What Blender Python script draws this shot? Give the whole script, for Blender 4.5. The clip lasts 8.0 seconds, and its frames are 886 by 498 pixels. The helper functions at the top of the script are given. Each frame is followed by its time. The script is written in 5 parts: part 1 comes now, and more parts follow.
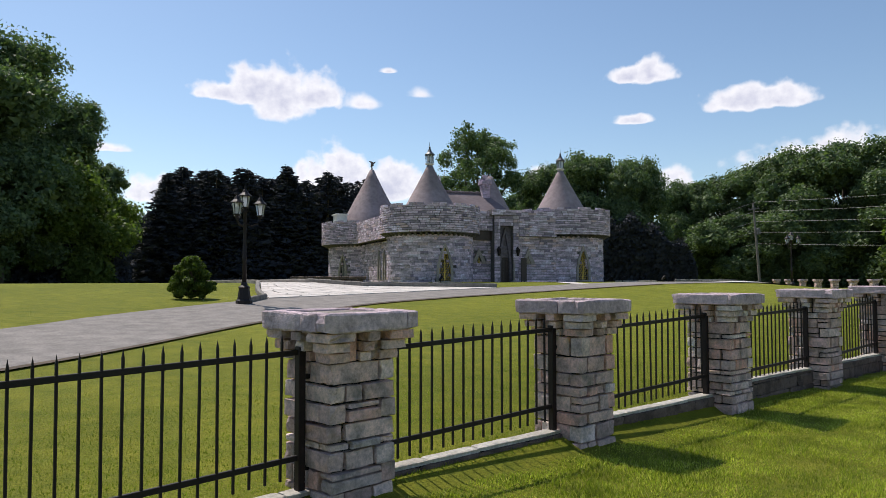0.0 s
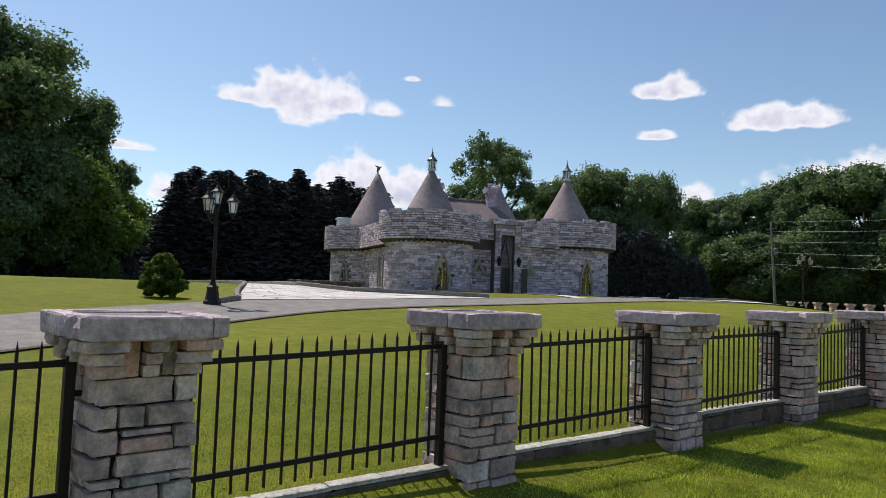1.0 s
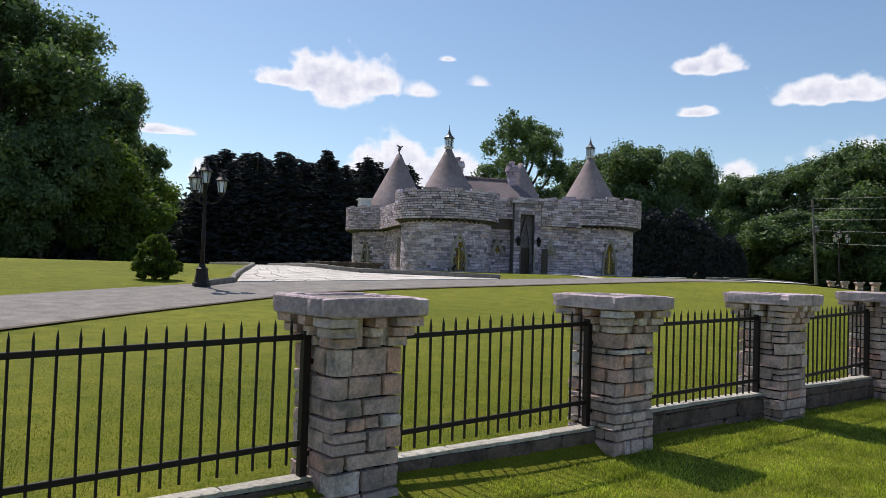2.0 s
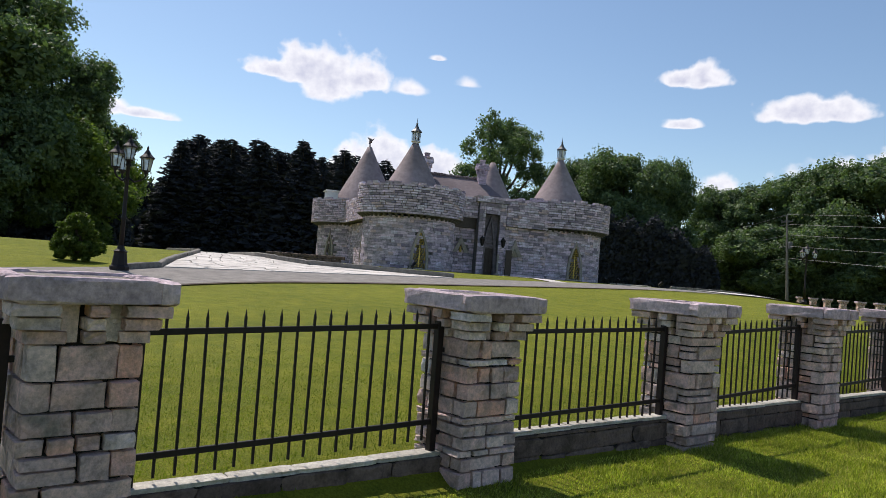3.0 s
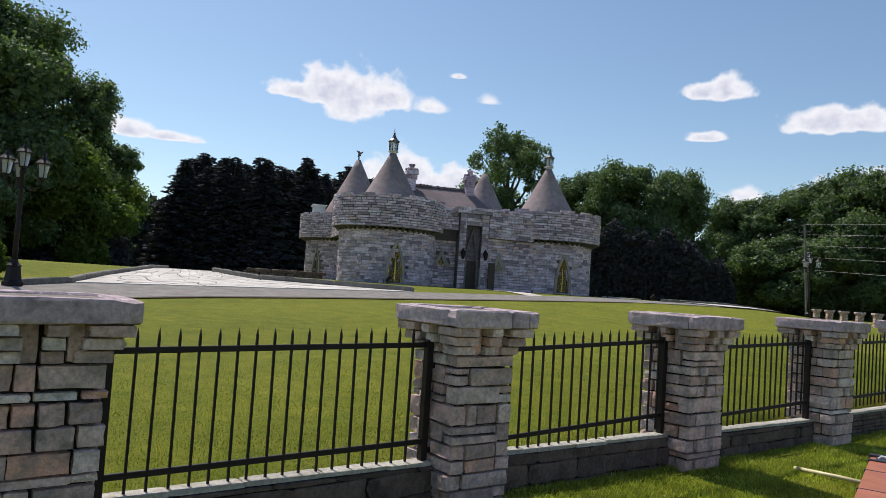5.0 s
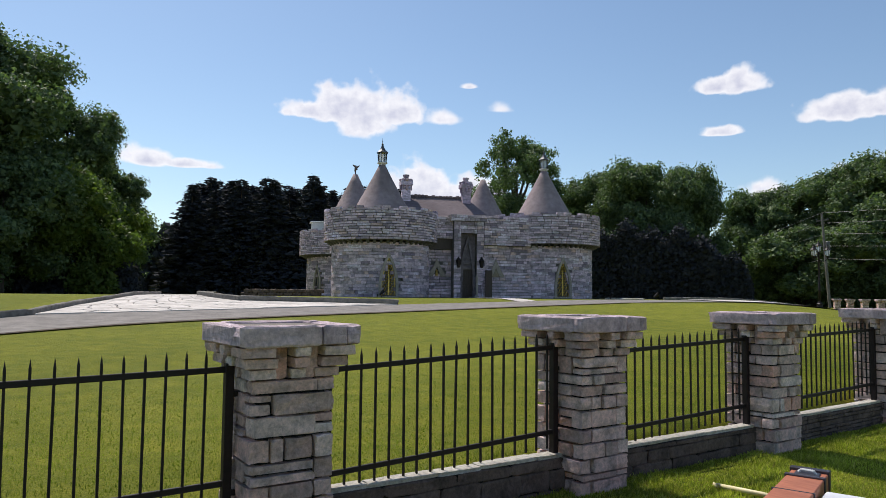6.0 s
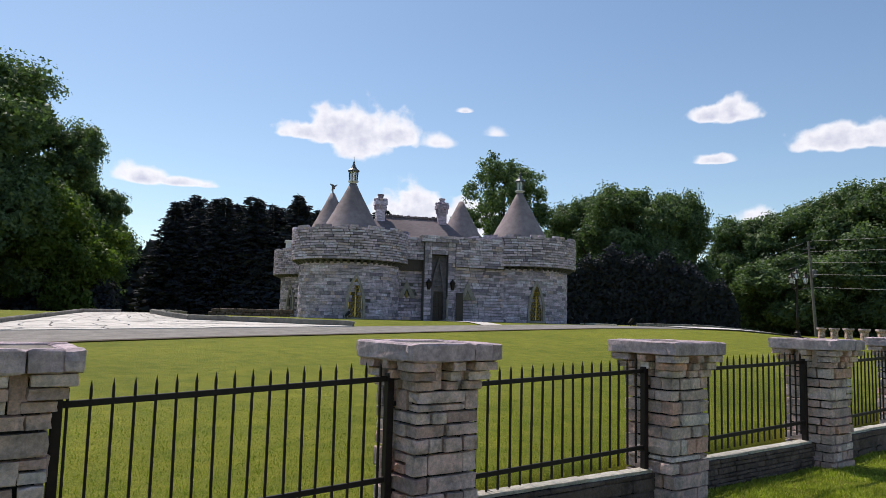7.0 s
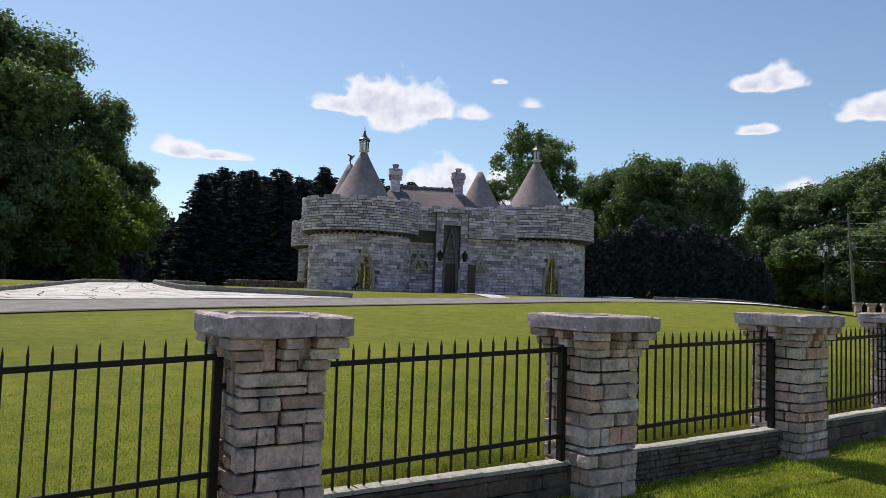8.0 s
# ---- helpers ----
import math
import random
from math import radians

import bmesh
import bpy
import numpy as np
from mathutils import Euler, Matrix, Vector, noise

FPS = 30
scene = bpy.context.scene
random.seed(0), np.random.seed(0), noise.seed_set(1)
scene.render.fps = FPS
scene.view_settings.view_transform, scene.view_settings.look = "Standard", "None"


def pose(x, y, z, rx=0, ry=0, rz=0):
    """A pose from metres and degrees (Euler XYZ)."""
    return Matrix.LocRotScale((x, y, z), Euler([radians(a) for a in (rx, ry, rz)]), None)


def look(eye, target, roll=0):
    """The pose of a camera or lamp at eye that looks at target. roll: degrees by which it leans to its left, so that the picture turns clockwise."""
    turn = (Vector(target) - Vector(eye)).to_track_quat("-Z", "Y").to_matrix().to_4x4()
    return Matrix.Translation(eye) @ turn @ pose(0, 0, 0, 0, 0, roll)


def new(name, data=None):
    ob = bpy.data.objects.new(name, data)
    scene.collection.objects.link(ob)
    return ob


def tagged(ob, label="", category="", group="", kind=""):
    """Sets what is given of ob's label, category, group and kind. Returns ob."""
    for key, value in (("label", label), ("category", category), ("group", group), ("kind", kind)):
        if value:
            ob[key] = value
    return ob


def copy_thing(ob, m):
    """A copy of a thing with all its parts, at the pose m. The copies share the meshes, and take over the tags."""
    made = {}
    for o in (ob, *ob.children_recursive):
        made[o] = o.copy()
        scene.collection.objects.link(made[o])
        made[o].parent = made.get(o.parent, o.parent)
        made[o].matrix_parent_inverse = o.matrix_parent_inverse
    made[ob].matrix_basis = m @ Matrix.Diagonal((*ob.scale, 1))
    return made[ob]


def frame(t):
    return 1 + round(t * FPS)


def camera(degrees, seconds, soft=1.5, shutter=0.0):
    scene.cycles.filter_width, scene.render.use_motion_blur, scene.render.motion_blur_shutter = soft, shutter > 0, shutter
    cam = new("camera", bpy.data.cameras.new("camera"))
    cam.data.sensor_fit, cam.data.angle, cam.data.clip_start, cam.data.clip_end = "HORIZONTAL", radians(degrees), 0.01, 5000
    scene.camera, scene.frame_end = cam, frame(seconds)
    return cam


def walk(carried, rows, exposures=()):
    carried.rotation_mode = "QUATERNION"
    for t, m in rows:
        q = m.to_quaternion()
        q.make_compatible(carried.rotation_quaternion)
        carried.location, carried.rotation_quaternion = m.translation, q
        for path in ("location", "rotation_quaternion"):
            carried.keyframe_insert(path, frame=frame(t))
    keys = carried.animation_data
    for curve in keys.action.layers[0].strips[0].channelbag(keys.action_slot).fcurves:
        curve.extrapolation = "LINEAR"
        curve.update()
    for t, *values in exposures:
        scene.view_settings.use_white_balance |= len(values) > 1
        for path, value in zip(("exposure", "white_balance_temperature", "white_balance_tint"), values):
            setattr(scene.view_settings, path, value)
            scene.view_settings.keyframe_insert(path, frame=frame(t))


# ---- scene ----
cam = camera(64.5, 8.0, soft=0.5)
PATH = [
    (0, (0.791, 0.69, 1.474), (-0.666, 2.057, 1.56), -0.1),
    (0.5, (0.867, 1.347, 1.474), (-0.599, 2.706, 1.548), 1.2),
    (1, (0.832, 2.036, 1.462), (-0.658, 3.366, 1.573), 2.1),
    (1.2, (0.857, 2.318, 1.449), (-0.672, 3.603, 1.557), 4.1),
    (2.3, (0.917, 3.791, 1.502), (-0.645, 5.039, 1.545), 1.2),
    (2.5, (0.909, 4.102, 1.475), (-0.63, 5.377, 1.548), 1.3),
    (3, (0.794, 4.811, 1.467), (-0.73, 6.105, 1.521), 4.5),
    (3.5, (0.879, 5.477, 1.486), (-0.554, 6.867, 1.596), 1.4),
    (4, (0.965, 6.143, 1.513), (-0.532, 7.46, 1.667), 3.2),
    (4.5, (1.024, 6.863, 1.497), (-0.461, 8.197, 1.629), -0.3),
    (4.7, (1.023, 7.132, 1.486), (-0.506, 8.419, 1.584), 2.2),
    (5.8, (1.202, 8.686, 1.515), (-0.415, 9.857, 1.64), 3.8),
    (6, (1.267, 8.975, 1.52), (-0.334, 10.168, 1.646), 0.6),
    (6.5, (1.227, 9.642, 1.506), (-0.385, 10.824, 1.58), 2.2),
    (7, (1.305, 10.362, 1.526), (-0.281, 11.565, 1.717), 1.5),
    (7.5, (1.254, 11.042, 1.529), (-0.362, 12.198, 1.764), 0.2),
    (8, (1.344, 11.684, 1.534), (-0.303, 12.813, 1.645), 1.8),
]
walk(cam, [(t, look(eye, target, roll)) for t, eye, target, roll in PATH], [(0.0, 0.0, 6500, 15), (0.5, 0.0, 6500, 15), (1.0, -0.06, 6500, 14.5), (3.0, 0.0, 6500, 15), (3.5, 0.0, 6500, 15), (4.5, -0.08, 6500, 13.2), (7.0, -0.02, 6500, 14.5), (7.5, -0.13, 6500, 11.5), (8.0, -0.06, 6500, 14.5)])


# ---------------------------------------------------------------- sky and sun
SUN_EL, SUN_AZ = radians(56), radians(180)          # the sun stands over the castle's side, towards -x
sun_dir = Vector((math.cos(SUN_EL) * math.cos(SUN_AZ), math.cos(SUN_EL) * math.sin(SUN_AZ), math.sin(SUN_EL)))
sun = new("sun", bpy.data.lights.new("sun", "SUN"))
sun.data.energy, sun.data.angle, sun.data.color = 4.9, radians(0.6), (1.0, 0.94, 0.84)
sun.matrix_world = look(sun_dir * 100, (0, 0, 0))

world = bpy.data.worlds.new("sky")
scene.world = world
world.use_nodes = True
wt = world.node_tree
wt.nodes.clear()


def wnode(kind, **values):
    n = wt.nodes.new(kind)
    for key, value in values.items():
        n.inputs[key].default_value = value
    return n


def wmath(op, a, b=None, clamp=False):
    n = wt.nodes.new("ShaderNodeMath")
    n.operation, n.use_clamp = op, clamp
    for i, v in enumerate((a, b)):
        if v is None:
            continue
        if isinstance(v, (int, float)):
            n.inputs[i].default_value = v
        else:
            wt.links.new(v, n.inputs[i])
    return n.outputs[0]


sky = wt.nodes.new("ShaderNodeTexSky")
sky.sky_type, sky.sun_disc = "NISHITA", False
sky.sun_elevation, sky.sun_rotation = SUN_EL, radians(270)
sky.altitude, sky.air_density, sky.dust_density, sky.ozone_density = 100, 1.0, 0.5, 1.4
coord = wt.nodes.new("ShaderNodeTexCoord")
sep = wt.nodes.new("ShaderNodeSeparateXYZ")
wt.links.new(coord.outputs["Generated"], sep.inputs[0])
azi = wmath("MULTIPLY", wmath("ARCTAN2", sep.outputs[1], sep.outputs[0]), 57.2958)
ele = wmath("MULTIPLY", wmath("ARCSINE", sep.outputs[2]), 57.2958)
flat = wt.nodes.new("ShaderNodeCombineXYZ")
wt.links.new(azi, flat.inputs[0])
wt.links.new(ele, flat.inputs[1])


def wnoise(scale, detail, rough):
    n = wnode("ShaderNodeTexNoise", Scale=scale, Detail=detail, Roughness=rough)
    wt.links.new(flat.outputs[0], n.inputs["Vector"])
    return n.outputs[0]


billow, fine = wnoise(0.50, 3, 0.45), wnoise(1.3, 4, 0.5)
edge = wmath("ADD", wmath("MULTIPLY", wmath("SUBTRACT", billow, 0.5), 1.9), wmath("MULTIPLY", wmath("SUBTRACT", fine, 0.5), 0.55))
# fair-weather clouds: bearing, height of the flat foot, half width, height of the heap (degrees), density
CLOUDS = [(154.4, 14.2, 2.9, 1.3, 1.0), (152.2, 14.3, 2.6, 2.9, 1.0), (149.9, 13.6, 3.2, 3.8, 1.0), (147.2, 14.2, 2.4, 2.6, 1.0), (143.4, 14.0, 1.9, 1.2, 0.55), (138.6, 14.8, 1.2, 0.8, 0.4),
          (141.2, 16.6, 0.9, 0.4, 0.5), (122.0, 15.6, 1.9, 1.2, 1.0), (120.0, 15.6, 2.2, 1.7, 1.0), (113.4, 13.0, 3.2, 1.9, 1.0), (111.0, 12.9, 3.0, 1.7, 1.0), (121.7, 12.3, 1.9, 0.8, 0.9),
          (145.4, 7.2, 4.2, 3.9, 1.15), (141.2, 7.2, 3.8, 2.7, 1.15), (158.6, 6.3, 3.2, 2.0, 0.95), (107.0, 8.0, 7.5, 2.8, 0.95), (118.5, 7.0, 2.2, 1.9, 0.9),
          (166.4, 9.7, 2.6, 1.3, 0.9), (163.6, 9.6, 2.6, 0.7, 0.9), (129.0, 8.0, 1.6, 1.6, 0.7), (98.0, 11.0, 5.0, 2.5, 0.9), (183.0, 15.5, 5.0, 2.6, 0.9)]
heap = None
for a, foot, half, tall, dense in CLOUDS:
    across = wmath("DIVIDE", wmath("SUBTRACT", azi, a), half)
    above = wmath("SUBTRACT", ele, foot)
    up = wmath("DIVIDE", wmath("MAXIMUM", above, wmath("MULTIPLY", above, -3.0)), tall)
    far = wmath("SQRT", wmath("ADD", wmath("MULTIPLY", across, across), wmath("MULTIPLY", up, up)))
    one = wmath("MULTIPLY", wmath("ADD", wmath("SUBTRACT", 0.98, far), wmath("MULTIPLY", edge, 0.60)), dense)
    heap = one if heap is None else wmath("MAXIMUM", heap, one)
ramp = wt.nodes.new("ShaderNodeMapRange")
ramp.interpolation_type = "SMOOTHSTEP"
ramp.inputs["From Min"].default_value, ramp.inputs["From Max"].default_value = 0.0, 0.34
wt.links.new(heap, ramp.inputs["Value"])
body = wt.nodes.new("ShaderNodeMapRange")
body.inputs["From Min"].default_value, body.inputs["From Max"].default_value = 0.42, 0.95
wt.links.new(wmath("ADD", wmath("MULTIPLY", heap, 0.55), wmath("MULTIPLY", fine, 0.6)), body.inputs["Value"])
tone = wt.nodes.new("ShaderNodeMix")
tone.data_type = "RGBA"
tone.inputs[6].default_value, tone.inputs[7].default_value = (7.9, 8.0, 8.2, 1), (5.0, 5.2, 6.2, 1)
wt.links.new(body.outputs[0], tone.inputs[0])
mixed = wt.nodes.new("ShaderNodeMix")
mixed.data_type = "RGBA"
wt.links.new(wmath("MULTIPLY", ramp.outputs[0], 0.93), mixed.inputs[0])
clear = wt.nodes.new("ShaderNodeMix")
clear.data_type, clear.blend_type = "RGBA", "MULTIPLY"
clear.inputs[0].default_value, clear.inputs[7].default_value = 1.0, (0.97, 1.045, 1.03, 1)
wt.links.new(sky.outputs[0], clear.inputs[6])
wt.links.new(clear.outputs[2], mixed.inputs[6])
wt.links.new(tone.outputs[2], mixed.inputs[7])
back = wnode("ShaderNodeBackground", Strength=0.125)
wt.links.new(mixed.outputs[2], back.inputs[0])
out = wt.nodes.new("ShaderNodeOutputWorld")
wt.links.new(back.outputs[0], out.inputs[0])


# ---------------------------------------------------------------- materials
def material(name, rough=0.8, metal=0.0, spec=0.4):
    m = bpy.data.materials.new(name)
    m.use_nodes = True
    b = m.node_tree.nodes["Principled BSDF"]
    b.inputs["Roughness"].default_value, b.inputs["Metallic"].default_value = rough, metal
    b.inputs["Specular IOR Level"].default_value = spec
    return m, m.node_tree, b


def ramp_of(nt, stops):
    r = nt.nodes.new("ShaderNodeValToRGB")
    e = r.color_ramp.elements
    while len(e) < len(stops):
        e.new(0.5)
    for el, (p, c) in zip(e, stops):
        el.position, el.color = p, (*c, 1)
    return r


def noise_of(nt, scale, detail=4, rough=0.55, space="Object", warp=None):
    tc = nt.nodes.new("ShaderNodeTexCoord")
    n = nt.nodes.new("ShaderNodeTexNoise")
    n.inputs["Scale"].default_value, n.inputs["Detail"].default_value, n.inputs["Roughness"].default_value = scale, detail, rough
    if space == "World":
        g = nt.nodes.new("ShaderNodeNewGeometry")
        src = g.outputs["Position"]
    else:
        src = tc.outputs[space]
    if warp:
        mp = nt.nodes.new("ShaderNodeMapping")
        mp.inputs["Scale"].default_value = warp
        nt.links.new(src, mp.inputs[0])
        src = mp.outputs[0]
    nt.links.new(src, n.inputs["Vector"])
    return n.outputs[0]


def mix_of(nt, fac, a, b, mode="MIX"):
    n = nt.nodes.new("ShaderNodeMix")
    n.data_type, n.blend_type = "RGBA", mode
    for i, v in ((0, fac), (6, a), (7, b)):
        if isinstance(v, (int, float)):
            n.inputs[i].default_value = v
        elif isinstance(v, tuple):
            n.inputs[i].default_value = (*v, 1)
        else:
            nt.links.new(v, n.inputs[i])
    return n.outputs[2]


def bump_of(nt, b, height, strength=0.4, distance=0.01):
    n = nt.nodes.new("ShaderNodeBump")
    n.inputs["Strength"].default_value, n.inputs["Distance"].default_value = strength, distance
    nt.links.new(height, n.inputs["Height"])
    nt.links.new(n.outputs[0], b.inputs["Normal"])


def random_of(nt):
    return nt.nodes.new("ShaderNodeObjectInfo").outputs["Random"]


def island_of(nt):
    return nt.nodes.new("ShaderNodeNewGeometry").outputs["Random Per Island"]


def stone_material(name, stops, stain, grain=38.0, per=random_of, steps=False, streak=None):
    m, nt, b = material(name, 0.86, 0, 0.3)
    base = ramp_of(nt, stops)
    if steps:
        base.color_ramp.interpolation = "CONSTANT"
    nt.links.new(per(nt), base.inputs[0])
    blot = ramp_of(nt, [(0.42, (0, 0, 0)), (0.72, (1, 1, 1))])
    nt.links.new(noise_of(nt, 7.0 if streak is None else 1.6, 5, 0.6, "World", streak), blot.inputs[0])
    c = mix_of(nt, blot.outputs[0], base.outputs[0], stain)
    g = noise_of(nt, grain, 6, 0.7, "World")
    gr = ramp_of(nt, [(0.3, (0.58, 0.58, 0.58)), (0.7, (1.18, 1.18, 1.18))])
    nt.links.new(g, gr.inputs[0])
    nt.links.new(mix_of(nt, 1.0, c, gr.outputs[0], "MULTIPLY"), b.inputs["Base Color"])
    bump_of(nt, b, g, 0.9, 0.02 if streak is None else 0.03)
    return m


LIME = [(0.0, (0.469, 0.319, 0.289)), (0.2, (0.930, 0.683, 0.627)), (0.42, (0.682, 0.449, 0.397)), (0.60, (0.930, 0.761, 0.711)), (0.76, (0.819, 0.544, 0.494)), (0.88, (0.838, 0.466, 0.363)), (0.95, (0.930, 0.822, 0.776)), (1.0, (0.585, 0.403, 0.378))]
M_STONE = stone_material("limestone", LIME, (0.29, 0.25, 0.23))
M_DARK = stone_material("dark_wall_stone", [(0.0, (0.118, 0.084, 0.074)), (0.5, (0.208, 0.151, 0.131)), (1.0, (0.159, 0.114, 0.099))], (0.060, 0.044, 0.038))
M_CAP = stone_material("cap_stone", [(0.0, (0.551, 0.427, 0.459)), (1.0, (0.721, 0.570, 0.602)), ], (0.350, 0.271, 0.291), 30)
M_CAP_FIELD = stone_material("cap_field_stone", [(0.0, (0.26, 0.23, 0.20)), (1.0, (0.34, 0.30, 0.26))], (0.20, 0.17, 0.14), 45)
M_COPING = stone_material("coping_stone", [(0.0, (0.44, 0.41, 0.35)), (1.0, (0.60, 0.57, 0.50))], (0.45, 0.41, 0.35), 30)
CASTLE_TONES = [(0.0, (0.285, 0.228, 0.307)), (0.07, (0.408, 0.328, 0.413)), (0.15, (0.718, 0.572, 0.691)), (0.33, (0.617, 0.494, 0.605)), (0.50, (0.807, 0.646, 0.768)), (0.68, (0.532, 0.423, 0.523)), (0.78, (0.855, 0.750, 0.888)), (0.94, (0.703, 0.513, 0.509))]
M_CASTLE = stone_material("castle_stone", CASTLE_TONES, (0.26, 0.24, 0.255), 9, random_of, True, (1, 1, 5))
M_CASTLE_FAR = stone_material("castle_stone_joined", CASTLE_TONES, (0.26, 0.24, 0.255), 9, island_of, True, (1, 1, 5))
M_WALL_FAR = stone_material("limestone_joined", LIME, (0.34, 0.32, 0.29), 38, island_of)


def plain_noise(name, a, b_, scale, rough=0.9, bump=0.4, dist=0.01, spec=0.3, metal=0.0, detail=5, warp=None):
    m, nt, b = material(name, rough, metal, spec)
    n = noise_of(nt, scale, detail, 0.6, "World", warp)
    n2 = noise_of(nt, scale * 0.13, 3, 0.5, "World")
    r = ramp_of(nt, [(0.3, a), (0.7, b_)])
    nt.links.new(n, r.inputs[0])
    r2 = ramp_of(nt, [(0.3, (0.75, 0.75, 0.75)), (0.7, (1.15, 1.15, 1.15))])
    nt.links.new(n2, r2.inputs[0])
    nt.links.new(mix_of(nt, 1.0, r.outputs[0], r2.outputs[0], "MULTIPLY"), b.inputs["Base Color"])
    bump_of(nt, b, n, bump, dist)
    return m


M_MORTAR = plain_noise("mortar", (0.010, 0.009, 0.008), (0.030, 0.026, 0.023), 60)
M_CMORTAR_AND_SHADE = plain_noise("castle_mortar_and_shade", (0.09, 0.085, 0.085), (0.17, 0.16, 0.155), 20)
M_IRON = plain_noise("black_iron", (0.008, 0.006, 0.007), (0.018, 0.011, 0.011), 40, 0.55, 0.25, 0.002, 0.3)
M_IRON_WORN = plain_noise("dark_brown_iron", (0.010, 0.006, 0.006), (0.024, 0.012, 0.012), 30, 0.55, 0.25, 0.002, 0.3)
M_ASPHALT = plain_noise("asphalt", (0.17, 0.155, 0.14), (0.26, 0.24, 0.22), 22, 0.95, 0.5, 0.01)
M_FLAG = plain_noise("flagstone", (0.50, 0.46, 0.42), (0.66, 0.62, 0.57), 9, 0.9, 0.4, 0.01)
M_FLAGJOINT = plain_noise("flagstone_joint", (0.26, 0.24, 0.215), (0.38, 0.35, 0.32), 9, 0.95, 0.4, 0.01)
M_KERB = plain_noise("kerb_stone", (0.13, 0.12, 0.105), (0.27, 0.25, 0.225), 7, 0.9, 0.6, 0.02)
M_ROOF = plain_noise("cone_render", (0.235, 0.184, 0.189), (0.350, 0.284, 0.285), 3.2, 0.85, 0.35, 0.02)
M_ROOF_DARK = plain_noise("roof_shingle", (0.145, 0.115, 0.120), (0.212, 0.172, 0.181), 4, 0.9, 0.6, 0.03, warp=(1, 1, 6))
M_GOLD = plain_noise("gold_figure", (0.40, 0.28, 0.07), (0.66, 0.49, 0.17), 14, 0.32, 0.3, 0.02, 0.5, 1.0)
M_TRIM = plain_noise("window_surround", (0.27, 0.235, 0.21), (0.40, 0.355, 0.32), 12, 0.85, 0.4, 0.01)
M_DOOR = plain_noise("dark_door", (0.030, 0.020, 0.017), (0.065, 0.042, 0.035), 8, 0.5, 0.3, 0.01, 0.4, warp=(6, 6, 0.6))
M_TYMPANUM = plain_noise("weathered_portal_stone", (0.10, 0.088, 0.10), (0.22, 0.19, 0.21), 6, 0.9, 0.6, 0.02)
M_WHITE = plain_noise("white_plaster", (0.62, 0.62, 0.60), (0.75, 0.75, 0.72), 6, 0.8, 0.2, 0.01)
M_LEAD = plain_noise("dark_lead", (0.055, 0.058, 0.065), (0.10, 0.105, 0.115), 20, 0.5, 0.2, 0.005, 0.5, 0.3)
M_BARK = plain_noise("bark", (0.055, 0.042, 0.030), (0.13, 0.105, 0.08), 9, 0.95, 0.9, 0.05, warp=(1, 1, 0.25))
M_POLE = plain_noise("weathered_pole", (0.15, 0.135, 0.12), (0.24, 0.22, 0.20), 14, 0.9, 0.5, 0.01, warp=(1, 1, 0.1))
M_WIRE = plain_noise("cable", (0.09, 0.09, 0.095), (0.15, 0.15, 0.155), 5, 0.5, 0.1, 0.002, 0.5)
M_BROWN = plain_noise("red_brown_wood", (0.30, 0.095, 0.050), (0.42, 0.155, 0.085), 30, 0.55, 0.3, 0.003, 0.4, warp=(0.2, 1, 1))
M_RIM = plain_noise("dark_steel_rim", (0.03, 0.028, 0.035), (0.07, 0.065, 0.085), 30, 0.4, 0.2, 0.002, 0.5, 0.4)
M_YELLOW = plain_noise("pale_yellow_pipe", (0.62, 0.55, 0.30), (0.74, 0.66, 0.40), 20, 0.5, 0.1, 0.002, 0.4)
M_PLASTIC = plain_noise("white_plastic", (0.60, 0.62, 0.66), (0.70, 0.72, 0.76), 5, 0.45, 0.1, 0.002, 0.5)
M_PALE_WOOD = plain_noise("pale_wood", (0.50, 0.42, 0.29), (0.66, 0.58, 0.42), 30, 0.7, 0.3, 0.003, 0.3, warp=(0.2, 1, 1))
# colour of the driveway's edge strip, standing in for the grass edge's shadow
M_EDGE_SHADE = plain_noise("soil", (0.06, 0.045, 0.03), (0.13, 0.10, 0.07), 18, 0.98, 0.8, 0.02)


def glass_material():
    m, nt, b = material("lantern_glass", 0.12, 0, 0.5)
    b.inputs["Base Color"].default_value = (0.72, 0.74, 0.74, 1)
    b.inputs["Transmission Weight"].default_value = 0.55
    return m


M_GLASS = glass_material()


def window_material():
    m, nt, b = material("dark_window_glass", 0.08, 0, 0.6)
    n = noise_of(nt, 5.0, 3, 0.5, "World")
    r = ramp_of(nt, [(0.35, (0.015, 0.017, 0.02)), (0.7, (0.05, 0.05, 0.045))])
    nt.links.new(n, r.inputs[0])
    nt.links.new(r.outputs[0], b.inputs["Base Color"])
    return m


M_PANE = window_material()


